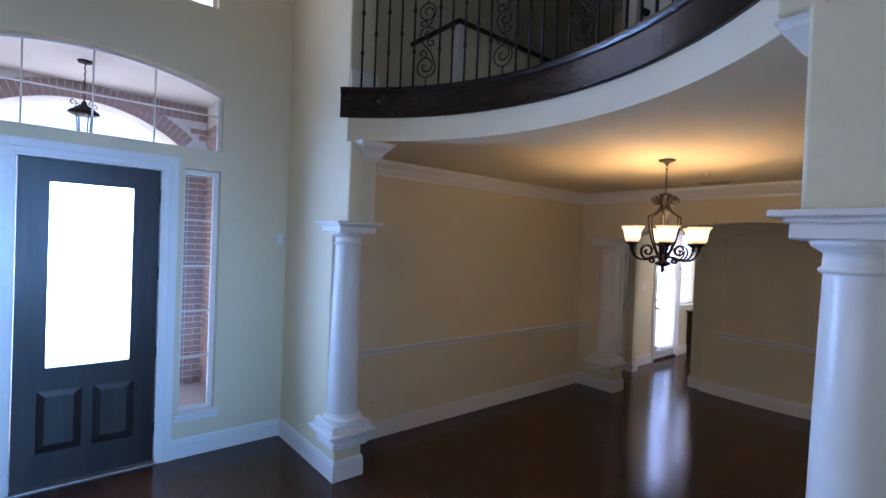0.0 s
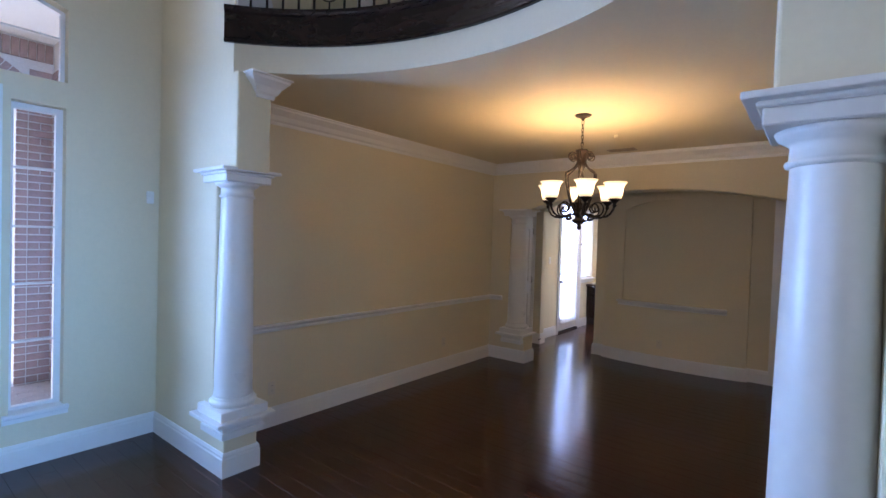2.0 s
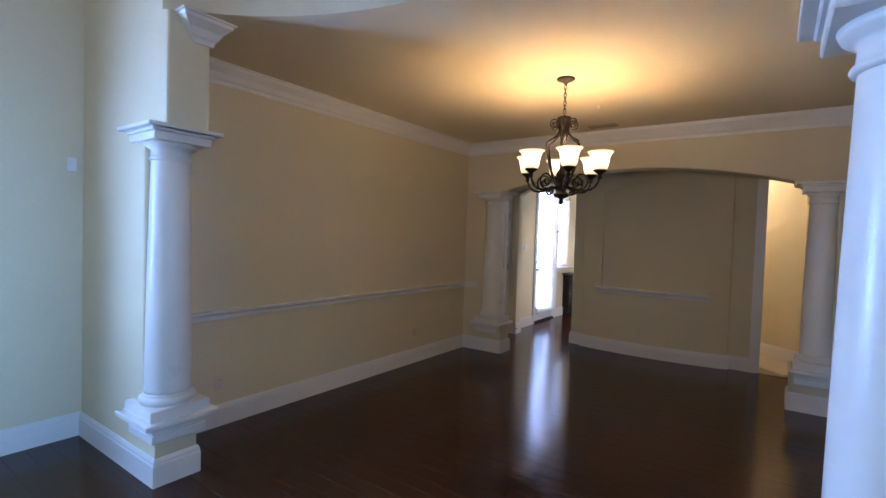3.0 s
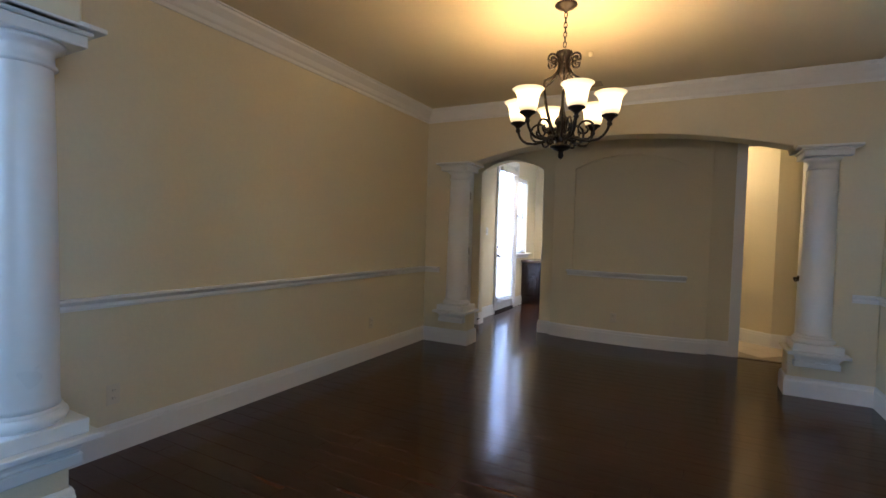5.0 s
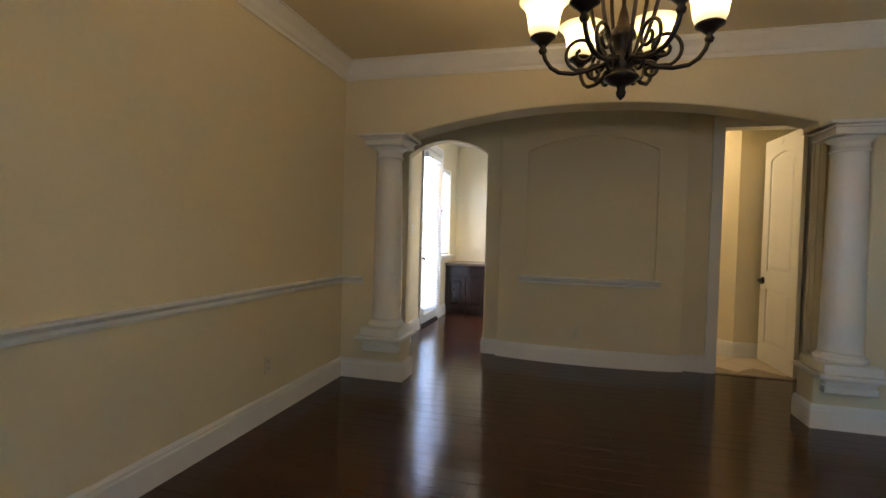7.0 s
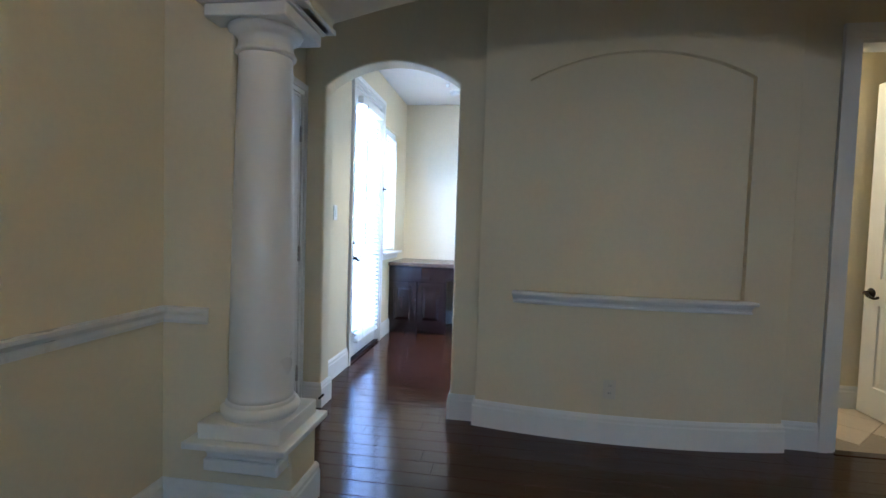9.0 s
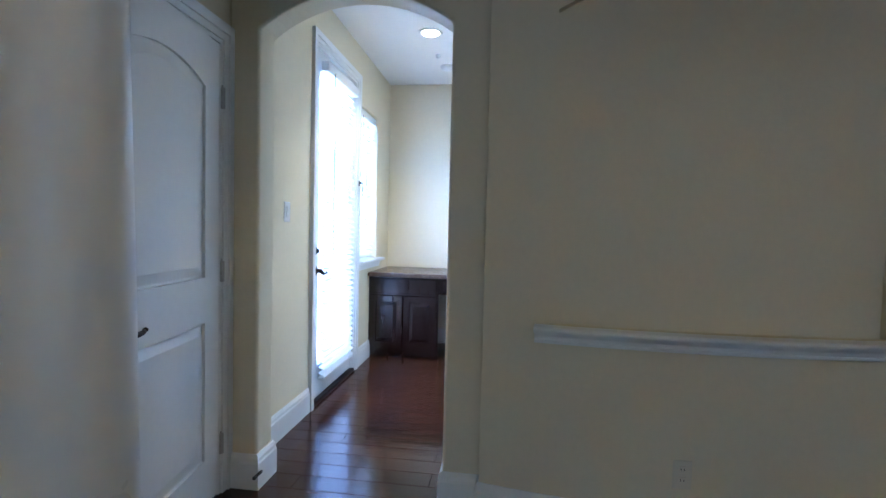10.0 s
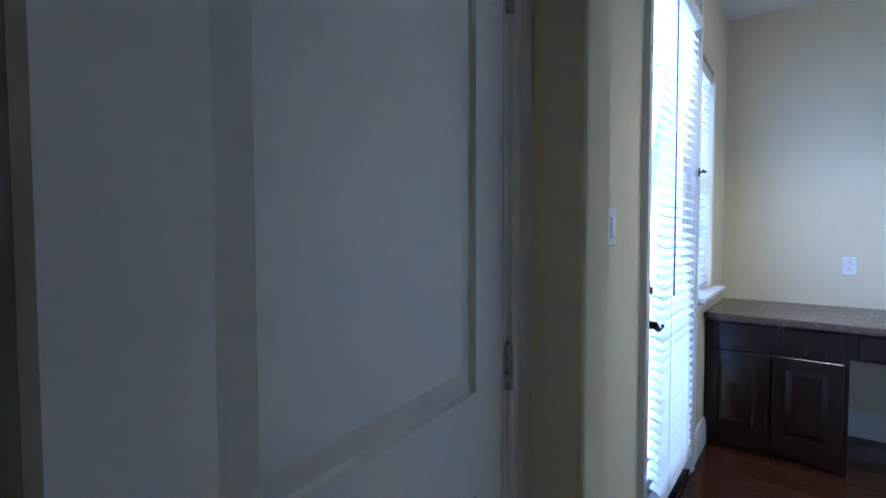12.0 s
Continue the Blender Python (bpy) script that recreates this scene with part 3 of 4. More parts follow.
def hinge(parent, x, y, z):
    bm = bmesh.new()
    for k in range(3):
        lathe([(0, 0), (0.0075, 0), (0.0075, 0.031), (0, 0.031)], 10, (x, y, z - 0.048 + 0.0325 * k), bm)
    lathe([(0, 0), (0.004, 0), (0.0045, 0.006), (0, 0.010)], 8, (x, y, z + 0.050), bm)
    box(bm, x - 0.016, x, y + 0.006, y + 0.009, z - 0.048, z + 0.048)
    return part("hinge", bm, CHROME, parent, "metal butt hinge")


closet = panel_door("door_2", 0.785, 2.075, 0.93, (0.835, 1.035), "white two-panel closet door standing slightly open", pose(7.355, 4.188, 0, 0, 0, 180 + 7) @ Matrix.Translation((0, -0.038, 0)))
lever(closet, 0.715, 0.038, 0.93, 1, -1)
for z in (0.24, 1.05, 1.84):
    hinge(closet, -0.006, 0.045, z)
halldoor = panel_door("door_3", 0.755, 2.375, 0.89, (0.80, 0.99), "white two-panel hall door standing wide open", pose(7.46, 0.14, 0, 0, 0, 3.0))
lever(halldoor, 0.69, 0.038, 0.885, 1, -1)

# Entry door: dark stain, a large frosted pane above two raised panels.
d1 = thing("door_1", label="dark stained entry door with a large frosted pane", category="door", kind="structure")
lite = rect(0.175, 0.712, 0.905, 2.32)
low = [rect(0.13, 0.405, 0.26, 0.73), rect(0.475, 0.75, 0.26, 0.73)]
part("leaf", plate("y", 4.860, 4.905, rect(-0.008, 0.897, 0.018, 2.487), [lite] + low), DOOR_STAIN, d1)
for r in low:
    (u0, v0), (u1, v1) = r[0], r[2]
    part("raised_panel", frustum(bmesh.new(), "y", rect(u0 - 0.002, u1 + 0.002, v0 - 0.002, v1 + 0.002), rect(u0 + 0.05, u1 - 0.05, v0 + 0.05, v1 - 0.05), 4.885, 4.868), DOOR_STAIN, d1)
bm = plate("y", 4.850, 4.870, rect(0.150, 0.737, 0.880, 2.345), [rect(0.178, 0.709, 0.908, 2.317)])
part("pane_frame", bm, DOOR_STAIN, d1)
part("pane", boxed(0.170, 0.717, 4.880, 4.886, 0.90, 2.325), FROST, d1, "frosted white glass pane").visible_shadow = False
for z in (0.30, 0.95, 1.62, 2.27):
    part("hinge", boxed(0.890, 0.917, 4.838, 4.862, z - 0.05, z + 0.05, bevel=0.006), IRON, d1, "dark iron hinge")


# ---- windows ----
def muntin_window(name, axis_y, outline, inner, bars, label):
    w = thing(name, label=label, category="window", kind="structure")
    part("window_frame", plate("y", axis_y, axis_y + 0.045, outline, [inner]), TRIM, w)
    for b in bars:
        part("muntin", boxed(*b, bevel=0.003), TRIM, w)
    return w


def pane(w, outline, y):
    p = part("pane", plate("y", y, y + 0.004, outline), GLASS, w)
    p.visible_shadow = False
    return p


tw = muntin_window("window_1", 4.90, transom_hole, arch(-0.503, 1.346, 2.732, 3.218, 0.167, 28), [(u - 0.006, u + 0.006, 4.902, 4.935, 2.73, 3.384 - 0.17 * (u - 0.4225) ** 2) for u in (-0.002, 0.4225, 0.847)] + [(-0.505, 1.348, 4.904, 4.933, 3.037, 3.049)], "arched transom window over the entry door")
pane(tw, arch(-0.505, 1.348, 2.731, 3.219, 0.168, 28), 4.917)
sw = muntin_window("window_2", 4.90, side_hole, rect(1.095, 1.325, 0.41, 2.49), [(1.09, 1.33, 4.902, 4.935, z - 0.008, z + 0.008) for z in (0.86, 1.27, 1.675, 2.085)], "narrow sidelight with five panes beside the entry")
pane(sw, rect(1.09, 1.33, 0.405, 2.495), 4.917)
part("window_sill", sweep([(1.035, 4.815, 0.318), (1.395, 4.815, 0.318)], [(0, 0), (0.012, 0), (0.014, 0.03), (0.028, 0.04), (0.040, 0.045), (0.040, 0.066), (0, 0.066)]), TRIM, sw, "white moulded sill")
part("stool", boxed(1.070, 1.364, 4.80, 4.90, 0.378, 0.389), TRIM, sw)
uw = muntin_window("window_3", 4.90, upper_hole, rect(-0.42, 1.27, 4.01, 5.27), [(0.41, 0.44, 4.902, 4.935, 4.01, 5.27)], "tall window high in the foyer wall")
pane(uw, rect(-0.425, 1.275, 4.0, 5.275), 4.917)
st = muntin_window("window_4", 4.30, rect(9.46, 10.03, 0.96, 2.36), rect(9.50, 9.99, 1.00, 2.32), [(9.50, 9.99, 4.305, 4.335, 1.64, 1.675)], "study window with white blind and deep sill")
pane(st, rect(9.495, 9.995, 0.995, 2.325), 4.318)
part("window_sill", boxed(9.40, 10.16, 4.125, 4.30, 0.935, 0.962, bevel=0.006), TRIM, st, "white painted sill")
part("apron", sweep([(9.43, 4.19, 0.875), (10.13, 4.19, 0.875)], [(0, 0), (0.010, 0), (0.014, 0.03), (0.024, 0.05), (0.024, 0.058), (0, 0.058)]), TRIM, st)

# Glass door of the study with its blind.
d4 = thing("door_4", label="white full-glass patio door with dark lever", category="door", kind="structure")
part("leaf", plate("y", 4.212, 4.256, rect(8.462, 9.308, 0.03, 2.50), [rect(8.575, 9.195, 0.26, 2.36)]), TRIM, d4)
gp = part("pane", boxed(8.572, 9.198, 4.231, 4.236, 0.256, 2.364), GLASS, d4)
gp.visible_shadow = False
lever(d4, 8.515, 4.212, 0.955, -1, 1)
dead = part("deadbolt", lathe([(0, 0), (0.030, 0), (0.030, 0.006), (0.022, 0.014), (0, 0.016)], 18), BRONZE, d4, "dark bronze thumb-turn bolt")
dead.matrix_basis = pose(8.515, 4.212, 1.095, 90, 0, 0)
part("thumb_turn", boxed(-0.005, 0.005, -0.015, 0.015, 0.012, 0.032, bevel=0.003), BRONZE, dead)
structure("patio_threshold", boxed(8.44, 9.33, 4.175, 4.40, -0.01, 0.028, bevel=0.004), IRON, "dark metal threshold under the glass door", "threshold")


def blind(name, x0, x1, y, z0, z1, label, tilt, step=0.043):
    b = thing(name, (x0, y, z0), label, "blind")
    w = x1 - x0
    part("headrail", boxed(-0.01, w + 0.01, -0.034, 0.024, z1 - z0 - 0.06, z1 - z0 + 0.012, bevel=0.008, seg=2), BLIND, b, "white valance")
    slat = bmesh.new()
    n = 5
    prof = [(-0.025 + 0.05 * k / n, 0.0035 * (1 - (2 * k / n - 1) ** 2)) for k in range(n + 1)]
    lower = [(p, q - 0.0025) for p, q in prof]
    va = [[slat.verts.new((x, p, q)) for p, q in prof + lower[::-1]] for x in (0, w)]
    c = len(va[0])
    for k in range(c):
        slat.faces.new((va[0][k], va[0][(k + 1) % c], va[1][(k + 1) % c], va[1][k]))
    slat.faces.new(va[0])
    slat.faces.new(va[1][::-1])
    count = int((z1 - z0 - 0.09) / step)
    first = part("slat", slat, BLIND, b)
    for k in range(count):
        s = first if k == 0 else new("slat", first.data)
        s.parent = b
        s.matrix_basis = pose(0, random.uniform(-0.001, 0.001), 0.035 + step * k, tilt + random.uniform(-3, 3), random.uniform(-0.2, 0.2), 0)
    part("bottom_rail", boxed(0, w, -0.024, 0.024, 0.0, 0.018, bevel=0.004), BLIND, b)
    for u in (0.13, w - 0.13):
        for v in (-0.027, 0.027):
            part("ladder_cord", boxed(u - 0.0012, u + 0.0012, v - 0.0012, v + 0.0012, 0.01, z1 - z0 - 0.05), BLIND, b)
    part("tilt_wand", tube([(0.10, -0.040, z1 - z0 - 0.05), (0.10, -0.042, (z1 - z0) * 0.40)], 0.0035, 6), WAND, b, "thin grey tilt wand")
    return b


blind("window_blind", 8.555, 9.215, 4.172, 0.165, 2.415, "white slatted blind hanging on the glass door", 24)
blind("window_blind", 9.475, 10.015, 4.245, 0.985, 2.345, "white slatted blind hanging in the study window", 24)


# ---- columns ----
def column(x, y, label):
    c = thing("column", (x, y, 0), label, "column", "columns of the dining room")
    part("pedestal_slab", boxed(-0.212, 0.212, -0.212, 0.212, 0.372, 0.400, bevel=0.006, seg=2), TRIM, c)
    cove = [(0.0, 0.0), (0.162, 0.0), (0.166, 0.008), (0.166, 0.016), (0.172, 0.030), (0.184, 0.044), (0.190, 0.048), (0.190, 0.057), (0.0, 0.057)]
    ring = bmesh.new()
    sweep([(-0.01, 0.01, 0.315), (0.01, 0.01, 0.315), (0.01, -0.01, 0.315), (-0.01, -0.01, 0.315)], [(max(o - 0.01, 0.0), u) if o else (0.0, u) for o, u in cove][1:-1] + [(0.0, 0.057), (0.0, 0.0)], True, ring)
    part("pedestal_moulding", ring, TRIM, c)
    part("pedestal_band", boxed(-0.157, 0.157, -0.157, 0.157, 0.266, 0.316, bevel=0.005), TRIM, c)
    part("plinth", boxed(-0.172, 0.172, -0.172, 0.172, 0.400, 0.464, bevel=0.004), TRIM, c)
    base = [(0.0, 0.464), (0.150, 0.464)] + [(0.134 + 0.024 * math.cos(radians(a)), 0.488 + 0.024 * math.sin(radians(a))) for a in range(-80, 100, 20)] + [(0.138, 0.514), (0.138, 0.524), (0.131, 0.530), (0.0, 0.530)]
    part("base", lathe(base, 40), TRIM, c)
    shaft = [(0.0, 0.526), (0.132, 0.526), (0.129, 0.550)]
    for k in range(13):
        u = k / 12
        shaft.append((0.127 - 0.022 * u ** 1.6, 0.575 + 1.345 * u))
    shaft += [(0.105, 1.935), (0.0, 1.935)]
    part("shaft", lathe(shaft, 40), TRIM, c)
    cap = [(0.0, 1.918), (0.107, 1.918), (0.117, 1.923), (0.120, 1.930), (0.117, 1.937), (0.109, 1.942), (0.107, 1.982), (0.116, 1.990), (0.122, 1.994), (0.138, 2.004), (0.146, 2.022), (0.0, 2.022)]
    part("capital", lathe(cap, 40), TRIM, c)
    part("capital_block", boxed(-0.165, 0.165, -0.165, 0.165, 2.022, 2.072, bevel=0.005), TRIM, c)
    part("abacus", boxed(-0.214, 0.214, -0.214, 0.214, 2.090, 2.112, bevel=0.005, seg=2), TRIM, c)
    part("abacus_cove", boxed(-0.180, 0.180, -0.180, 0.180, 2.072, 2.090, bevel=0.006), TRIM, c)
    return c


LCOL = "white painted round column on a square pedestal"
column(2.105, 3.775, LCOL)
column(2.125, 0.508, LCOL)
column(6.22, 3.80, LCOL)
column(6.245, 0.395, LCOL)


# ---- balcony ----
def arc_path(r, n=64, extra=0.0):
    a = math.asin(min(1, 1.50 / CR)) + extra
    return [(CX + r * math.cos(a - 2 * a * k / n), CY + r * math.sin(a - 2 * a * k / n), 0) for k in range(n + 1)]


prof = [(0.0, 2.928), (0.022, 2.928), (0.030, 2.936), (0.030, 2.950), (0.022, 2.958), (0.022, 3.115), (0.034, 3.125), (0.042, 3.14), (0.042, 3.160), (0.0, 3.160), (-0.12, 3.160), (-0.12, 3.061), (-0.001, 3.061)]
structure("balcony_trim", sweep(arc_path(CR, extra=0.03), prof), BAND, "dark stained wood band along the curved balcony edge", "trim")

rail = thing("balcony_railing", (0, 0, 3.158), "dark wrought iron balcony railing with scroll panels", "railing")
RR = CR + 0.045
bal = bmesh.new()
box(bal, -0.0065, 0.0065, -0.0065, 0.0065, 0, 0.88)
for zc in (0.30, 0.62):
    lathe([(0.006, -0.022), (0.013, -0.012), (0.016, 0), (0.013, 0.012), (0.006, 0.022)], 8, (0, 0, zc), bal)
plain = bmesh.new()
box(plain, -0.0065, 0.0065, -0.0065, 0.0065, 0, 0.88)
lathe([(0.006, -0.022), (0.013, -0.012), (0.016, 0), (0.013, 0.012), (0.006, 0.022)], 8, (0, 0, 0.45), plain)


def scroll_mesh():
    bm = bmesh.new()
    w = 0.0055
    tube([(0, 0, 0), (0, 0, 0.095)], 0.006, 6, bm)
    for pts in (
        spiral(0.0, 0.168, 0.074, 0.074, -90, 60, 14) + spiral(0.006, 0.176, 0.070, 0.014, 75, 430, 26),
        spiral(0.0, 0.168, 0.074, 0.072, -90, -215, 12) + [(-0.050, 0.250), (-0.020, 0.300), (0.025, 0.345), (0.052, 0.395)] + spiral(0.0, 0.425, 0.060, 0.056, -20, 120, 10) + spiral(-0.008, 0.430, 0.054, 0.012, 130, 470, 22),
        spiral(0.034, 0.275, 0.036, 0.010, 230, -120, 20),
        spiral(-0.036, 0.360, 0.034, 0.010, 50, -300, 20),
        spiral(0.0, 0.600, 0.066, 0.064, 90, -90, 14) + spiral(0.0, 0.594, 0.060, 0.012, -100, -440, 24),
        [(-0.010, 0.486), (-0.040, 0.530), (-0.062, 0.580)] + spiral(0.0, 0.600, 0.066, 0.066, 190, 90, 8),
        spiral(0.036, 0.505, 0.034, 0.010, 200, -140, 20),
    ):
        tube([(p[0], 0, p[1]) for p in pts], w, 6, bm)
    tube([(0, 0, 0.664), (0, 0, 0.88)], 0.006, 6, bm)
    return bm


m_knuckle = part("baluster", bal, IRON, rail)
m_plain = part("baluster", plain, IRON, rail)
m_scroll = part("scroll_panel", scroll_mesh(), IRON, rail, "wrought iron scroll")
step = radians(2.98)
first_angle = radians(46.6)
used = set()
for k in range(32):
    a = first_angle - step * k
    if a < -radians(47.5):
        break
    src = m_scroll if k % 6 == 5 else (m_knuckle if k % 2 == 0 else m_plain)
    ob = src if src not in used else new(src.name.split(".")[0], src.data)
    used.add(src)
    ob.parent = rail
    ob.matrix_basis = pose(CX + RR * math.cos(a), CY + RR * math.sin(a), 0, 0, 0, math.degrees(a) + 90)
hr = [(-0.03, 0.88), (0.03, 0.88), (0.034, 0.90), (0.028, 0.93), (0.012, 0.945), (-0.012, 0.945), (-0.028, 0.93), (-0.034, 0.90)]
part("handrail", sweep(arc_path(RR), hr), BAND, rail, "dark stained wooden handrail")

# Knee wall round the upper stairwell, with its dark cap, and a door behind.
structure("wall_knee", plate("z", 3.06, 4.06, [(3.13, 3.64), (4.9, 3.64), (4.9, 3.76), (3.25, 3.76), (3.25, 4.398), (3.13, 4.398)]), PAINT, "low knee wall round the upper stairs", "wall")
structure("knee_wall_cap", plate("z", 4.06, 4.10, [(3.105, 3.615), (4.9, 3.615), (4.9, 3.785), (3.275, 3.785), (3.275, 4.398), (3.105, 4.398)]), BAND, "dark stained wood cap on the knee wall", "trim")
structure("knee_wall_corner", plate("z", 3.06, 4.05, [(3.118, 3.628), (3.21, 3.628), (3.21, 3.642), (3.132, 3.642), (3.132, 3.73), (3.118, 3.73)]), TRIM, "white corner board of the knee wall", "trim")
structure("baseboard_upper", sweep([(1.99, 3.62, 3.161), (2.225, 3.62, 3.161), (2.225, 4.40, 3.161)], BASE), TRIM, LB, CB)
d5 = thing("door_5", label="white upper hall door", category="door", kind="structure")
part("leaf", boxed(4.115, 4.155, 1.63, 2.37, 3.07, 5.09, bevel=0.004), TRIM, d5)
part("casing", plate("x", 4.078, 4.101, [(1.54, 3.06), (1.62, 3.06), (1.62, 5.10), (2.38, 5.10), (2.38, 3.06), (2.46, 3.06), (2.46, 5.18), (1.54, 5.18)]), TRIM, d5)
knob = part("knob", lathe([(0, 0), (0.030, 0), (0.030, 0.006), (0.012, 0.012), (0.012, 0.030), (0.026, 0.040), (0.028, 0.052), (0.018, 0.062), (0, 0.064)], 18), BRONZE, d5, "dark bronze knob")
knob.matrix_basis = pose(4.115, 2.30, 4.03, 0, -90, 0)


# ---- chandelier ----
ch = thing("chandelier", (CHANDELIER[0], CHANDELIER[1], CEILING), "bronze scroll chandelier with six lit amber glass shades", "chandelier")
Z0 = -CEILING
part("canopy", lathe([(0.0, 0.0), (0.068, 0.0), (0.070, -0.006), (0.060, -0.016), (0.030, -0.024), (0.016, -0.034), (0.008, -0.050), (0.0, -0.052)], 28), BRONZE, ch)
for k in range(7):
    pts = [(0.010 * math.cos(t) * (1 if k % 2 else 0), 0.010 * math.cos(t) * (0 if k % 2 else 1), -0.066 - 0.030 * k + 0.020 * math.sin(t)) for t in [2 * math.pi * j / 14 for j in range(15)]]
    part("chain_link", tube(pts, 0.0028, 6), BRONZE, ch)
hub = [(0.0, 2.475), (0.008, 2.472), (0.012, 2.462), (0.050, 2.456), (0.053, 2.446), (0.046, 2.436), (0.034, 2.415), (0.029, 2.390), (0.030, 2.365), (0.036, 2.345), (0.038, 2.325), (0.026, 2.305), (0.024, 2.290), (0.009, 2.272), (0.0075, 2.130), (0.014, 2.105), (0.024, 2.060), (0.038, 2.042), (0.046, 2.028), (0.046, 2.010), (0.034, 2.000), (0.034, 1.940), (0.040, 1.925), (0.040, 1.905), (0.030, 1.890), (0.060, 1.872), (0.064, 1.862), (0.040, 1.846), (0.018, 1.838), (0.014, 1.825), (0.018, 1.812), (0.014, 1.798), (0.0, 1.784)]
part("stem", lathe([(r, z + Z0) for r, z in hub], 24), BRONZE, ch)


def radial(points):
    return [(p[0], 0, p[1] + Z0) for p in points]


cage = [(0.030, 2.385), (0.036, 2.350), (0.055, 2.315), (0.085, 2.288), (0.118, 2.270), (0.132, 2.262), (0.134, 2.235), (0.126, 2.170), (0.105, 2.080), (0.075, 1.990), (0.045, 1.935), (0.034, 1.920)]
topscroll = [(0.036, 2.340), (0.039, 2.375)] + spiral(0.080, 2.398, 0.040, 0.009, 160, -430, 30)
arm = [(0.034, 1.935), (0.070, 1.918), (0.120, 1.900), (0.175, 1.893), (0.225, 1.900), (0.255, 1.920), (0.276, 1.950), (0.286, 1.980), (0.288, 2.000)]
inner = [(0.080, 1.915), (0.120, 1.905)] + spiral(0.142, 1.968, 0.066, 0.012, -70, 420, 34)
under = [(0.030, 1.905), (0.050, 1.920)] + spiral(0.095, 1.890, 0.034, 0.008, 130, -260, 24)
for k in range(6):
    turn = pose(0, 0, 0, 0, 0, 30 + 60 * k)
    for name, pts, r in (("arm", arm, 0.0085), ("arm_scroll", inner, 0.007), ("lower_scroll", under, 0.007)):
        part(name, tube(radial(pts), r, 8), BRONZE, ch).matrix_basis = turn
    if k % 2 == 0:
        part("cage_bar", tube(radial(cage), 0.0075, 8), BRONZE, ch).matrix_basis = pose(0, 0, 0, 0, 0, 60 * k + 15)
        part("cage_bar", tube(radial(cage), 0.0075, 8), BRONZE, ch).matrix_basis = pose(0, 0, 0, 0, 0, 60 * k + 75)
    part("top_scroll", tube(radial(topscroll), 0.0065, 8), BRONZE, ch).matrix_basis = pose(0, 0, 0, 0, 0, 60 * k + 15)
    cup = [(0.0, 1.992), (0.012, 1.995), (0.017, 2.008), (0.011, 2.019), (0.017, 2.028), (0.034, 2.044), (0.049, 2.053), (0.050, 2.058), (0.044, 2.062), (0.0, 2.060)]
    part("shade_holder", lathe([(r, z + Z0) for r, z in cup], 20, (ARM, 0, -0.02)), BRONZE, ch).matrix_basis = turn
    out = [(0.038, 2.062), (0.049, 2.068), (0.056, 2.084), (0.060, 2.112), (0.064, 2.142), (0.071, 2.164), (0.082, 2.181), (0.091, 2.189), (0.095, 2.192)]
    ins = [(r - 0.004, z + 0.003) for r, z in out[::-1]]
    part("shade", lathe([(r, z + Z0) for r, z in out + ins], 32, (ARM, 0, -0.02)), SHADE, ch, "lit amber glass bell shade").matrix_basis = turn


# ---- wall fittings ----
def outlet(place, turn, label="ivory duplex wall outlet", mat=IVORY):
    o = thing("wall_outlet", place, label, "outlet", turn=turn)
    part("cover_plate", boxed(-0.036, 0.036, -0.006, 0.0, -0.058, 0.058, bevel=0.003), mat, o)
    for z in (-0.022, 0.022):
        f = part("socket", boxed(-0.016, 0.016, -0.008, -0.005, z - 0.014, z + 0.014, bevel=0.0015), mat, o)
        for u in (-0.006, 0.006):
            part("slot", boxed(u - 0.0012, u + 0.0012, -0.0086, -0.0079, z - 0.004, z + 0.006), SLOT, f)
    return o


outlet((2.676, 4.204, 0.335), 0)
outlet((5.088, 4.204, 0.37), 0)
outlet((7.3675 - bulge(2.17), 2.17, 0.325), -90)
outlet((10.514, 3.48, 1.105), -90, "white wall outlet above the desk", PLASTIC)
outlet((9.35, 2.866, 0.40), 180, "white wall outlet near the study floor", PLASTIC)
sp = thing("light_switch", (8.025, 4.189, 1.35), "white rocker light switch plate", "light switch")
part("cover_plate", boxed(-0.038, 0.038, -0.006, 0.0, -0.060, 0.060, bevel=0.003), PLASTIC, sp)
part("rocker", boxed(-0.017, 0.017, -0.010, -0.005, -0.034, 0.034, bevel=0.003), PLASTIC, sp)
ms = thing("wall_sensor", (1.915, 4.814, 1.94), "small white rounded wall sensor", "sensor")
part("housing", boxed(-0.028, 0.028, -0.022, 0.0, -0.050, 0.050, bevel=0.010, seg=3), PLASTIC, ms)
part("lens", boxed(-0.018, 0.018, -0.026, -0.020, -0.005, 0.030, bevel=0.003, seg=2), TRIM, ms)


VENT = material("beige_vent_enamel", (0.36, 0.30, 0.21), 0.5, vary=0.05, bump=0.0)


def vent(x, y, z, sx, sy):
    v = thing("ceiling_vent", (x, y, z), "beige slotted ceiling air vent", "vent")
    part("frame", plate("z", -0.006, 0.0, rect(-sx / 2, sx / 2, -sy / 2, sy / 2), [rect(-sx / 2 + 0.018, sx / 2 - 0.018, -sy / 2 + 0.018, sy / 2 - 0.018)]), VENT, v)
    n = 6
    for k in range(n):
        u = -sx / 2 + 0.022 + (sx - 0.044) * (k + 0.5) / n
        s = part("slat", boxed(-0.006, 0.006, -sy / 2 + 0.018, sy / 2 - 0.018, -0.001, 0.001), VENT, v)
        s.matrix_basis = pose(u, 0, -0.004, 0, 35, 0)
    part("backing", boxed(-sx / 2 + 0.016, sx / 2 - 0.016, -sy / 2 + 0.016, sy / 2 - 0.016, -0.0012, -0.0004), SLOT, v)
    return v


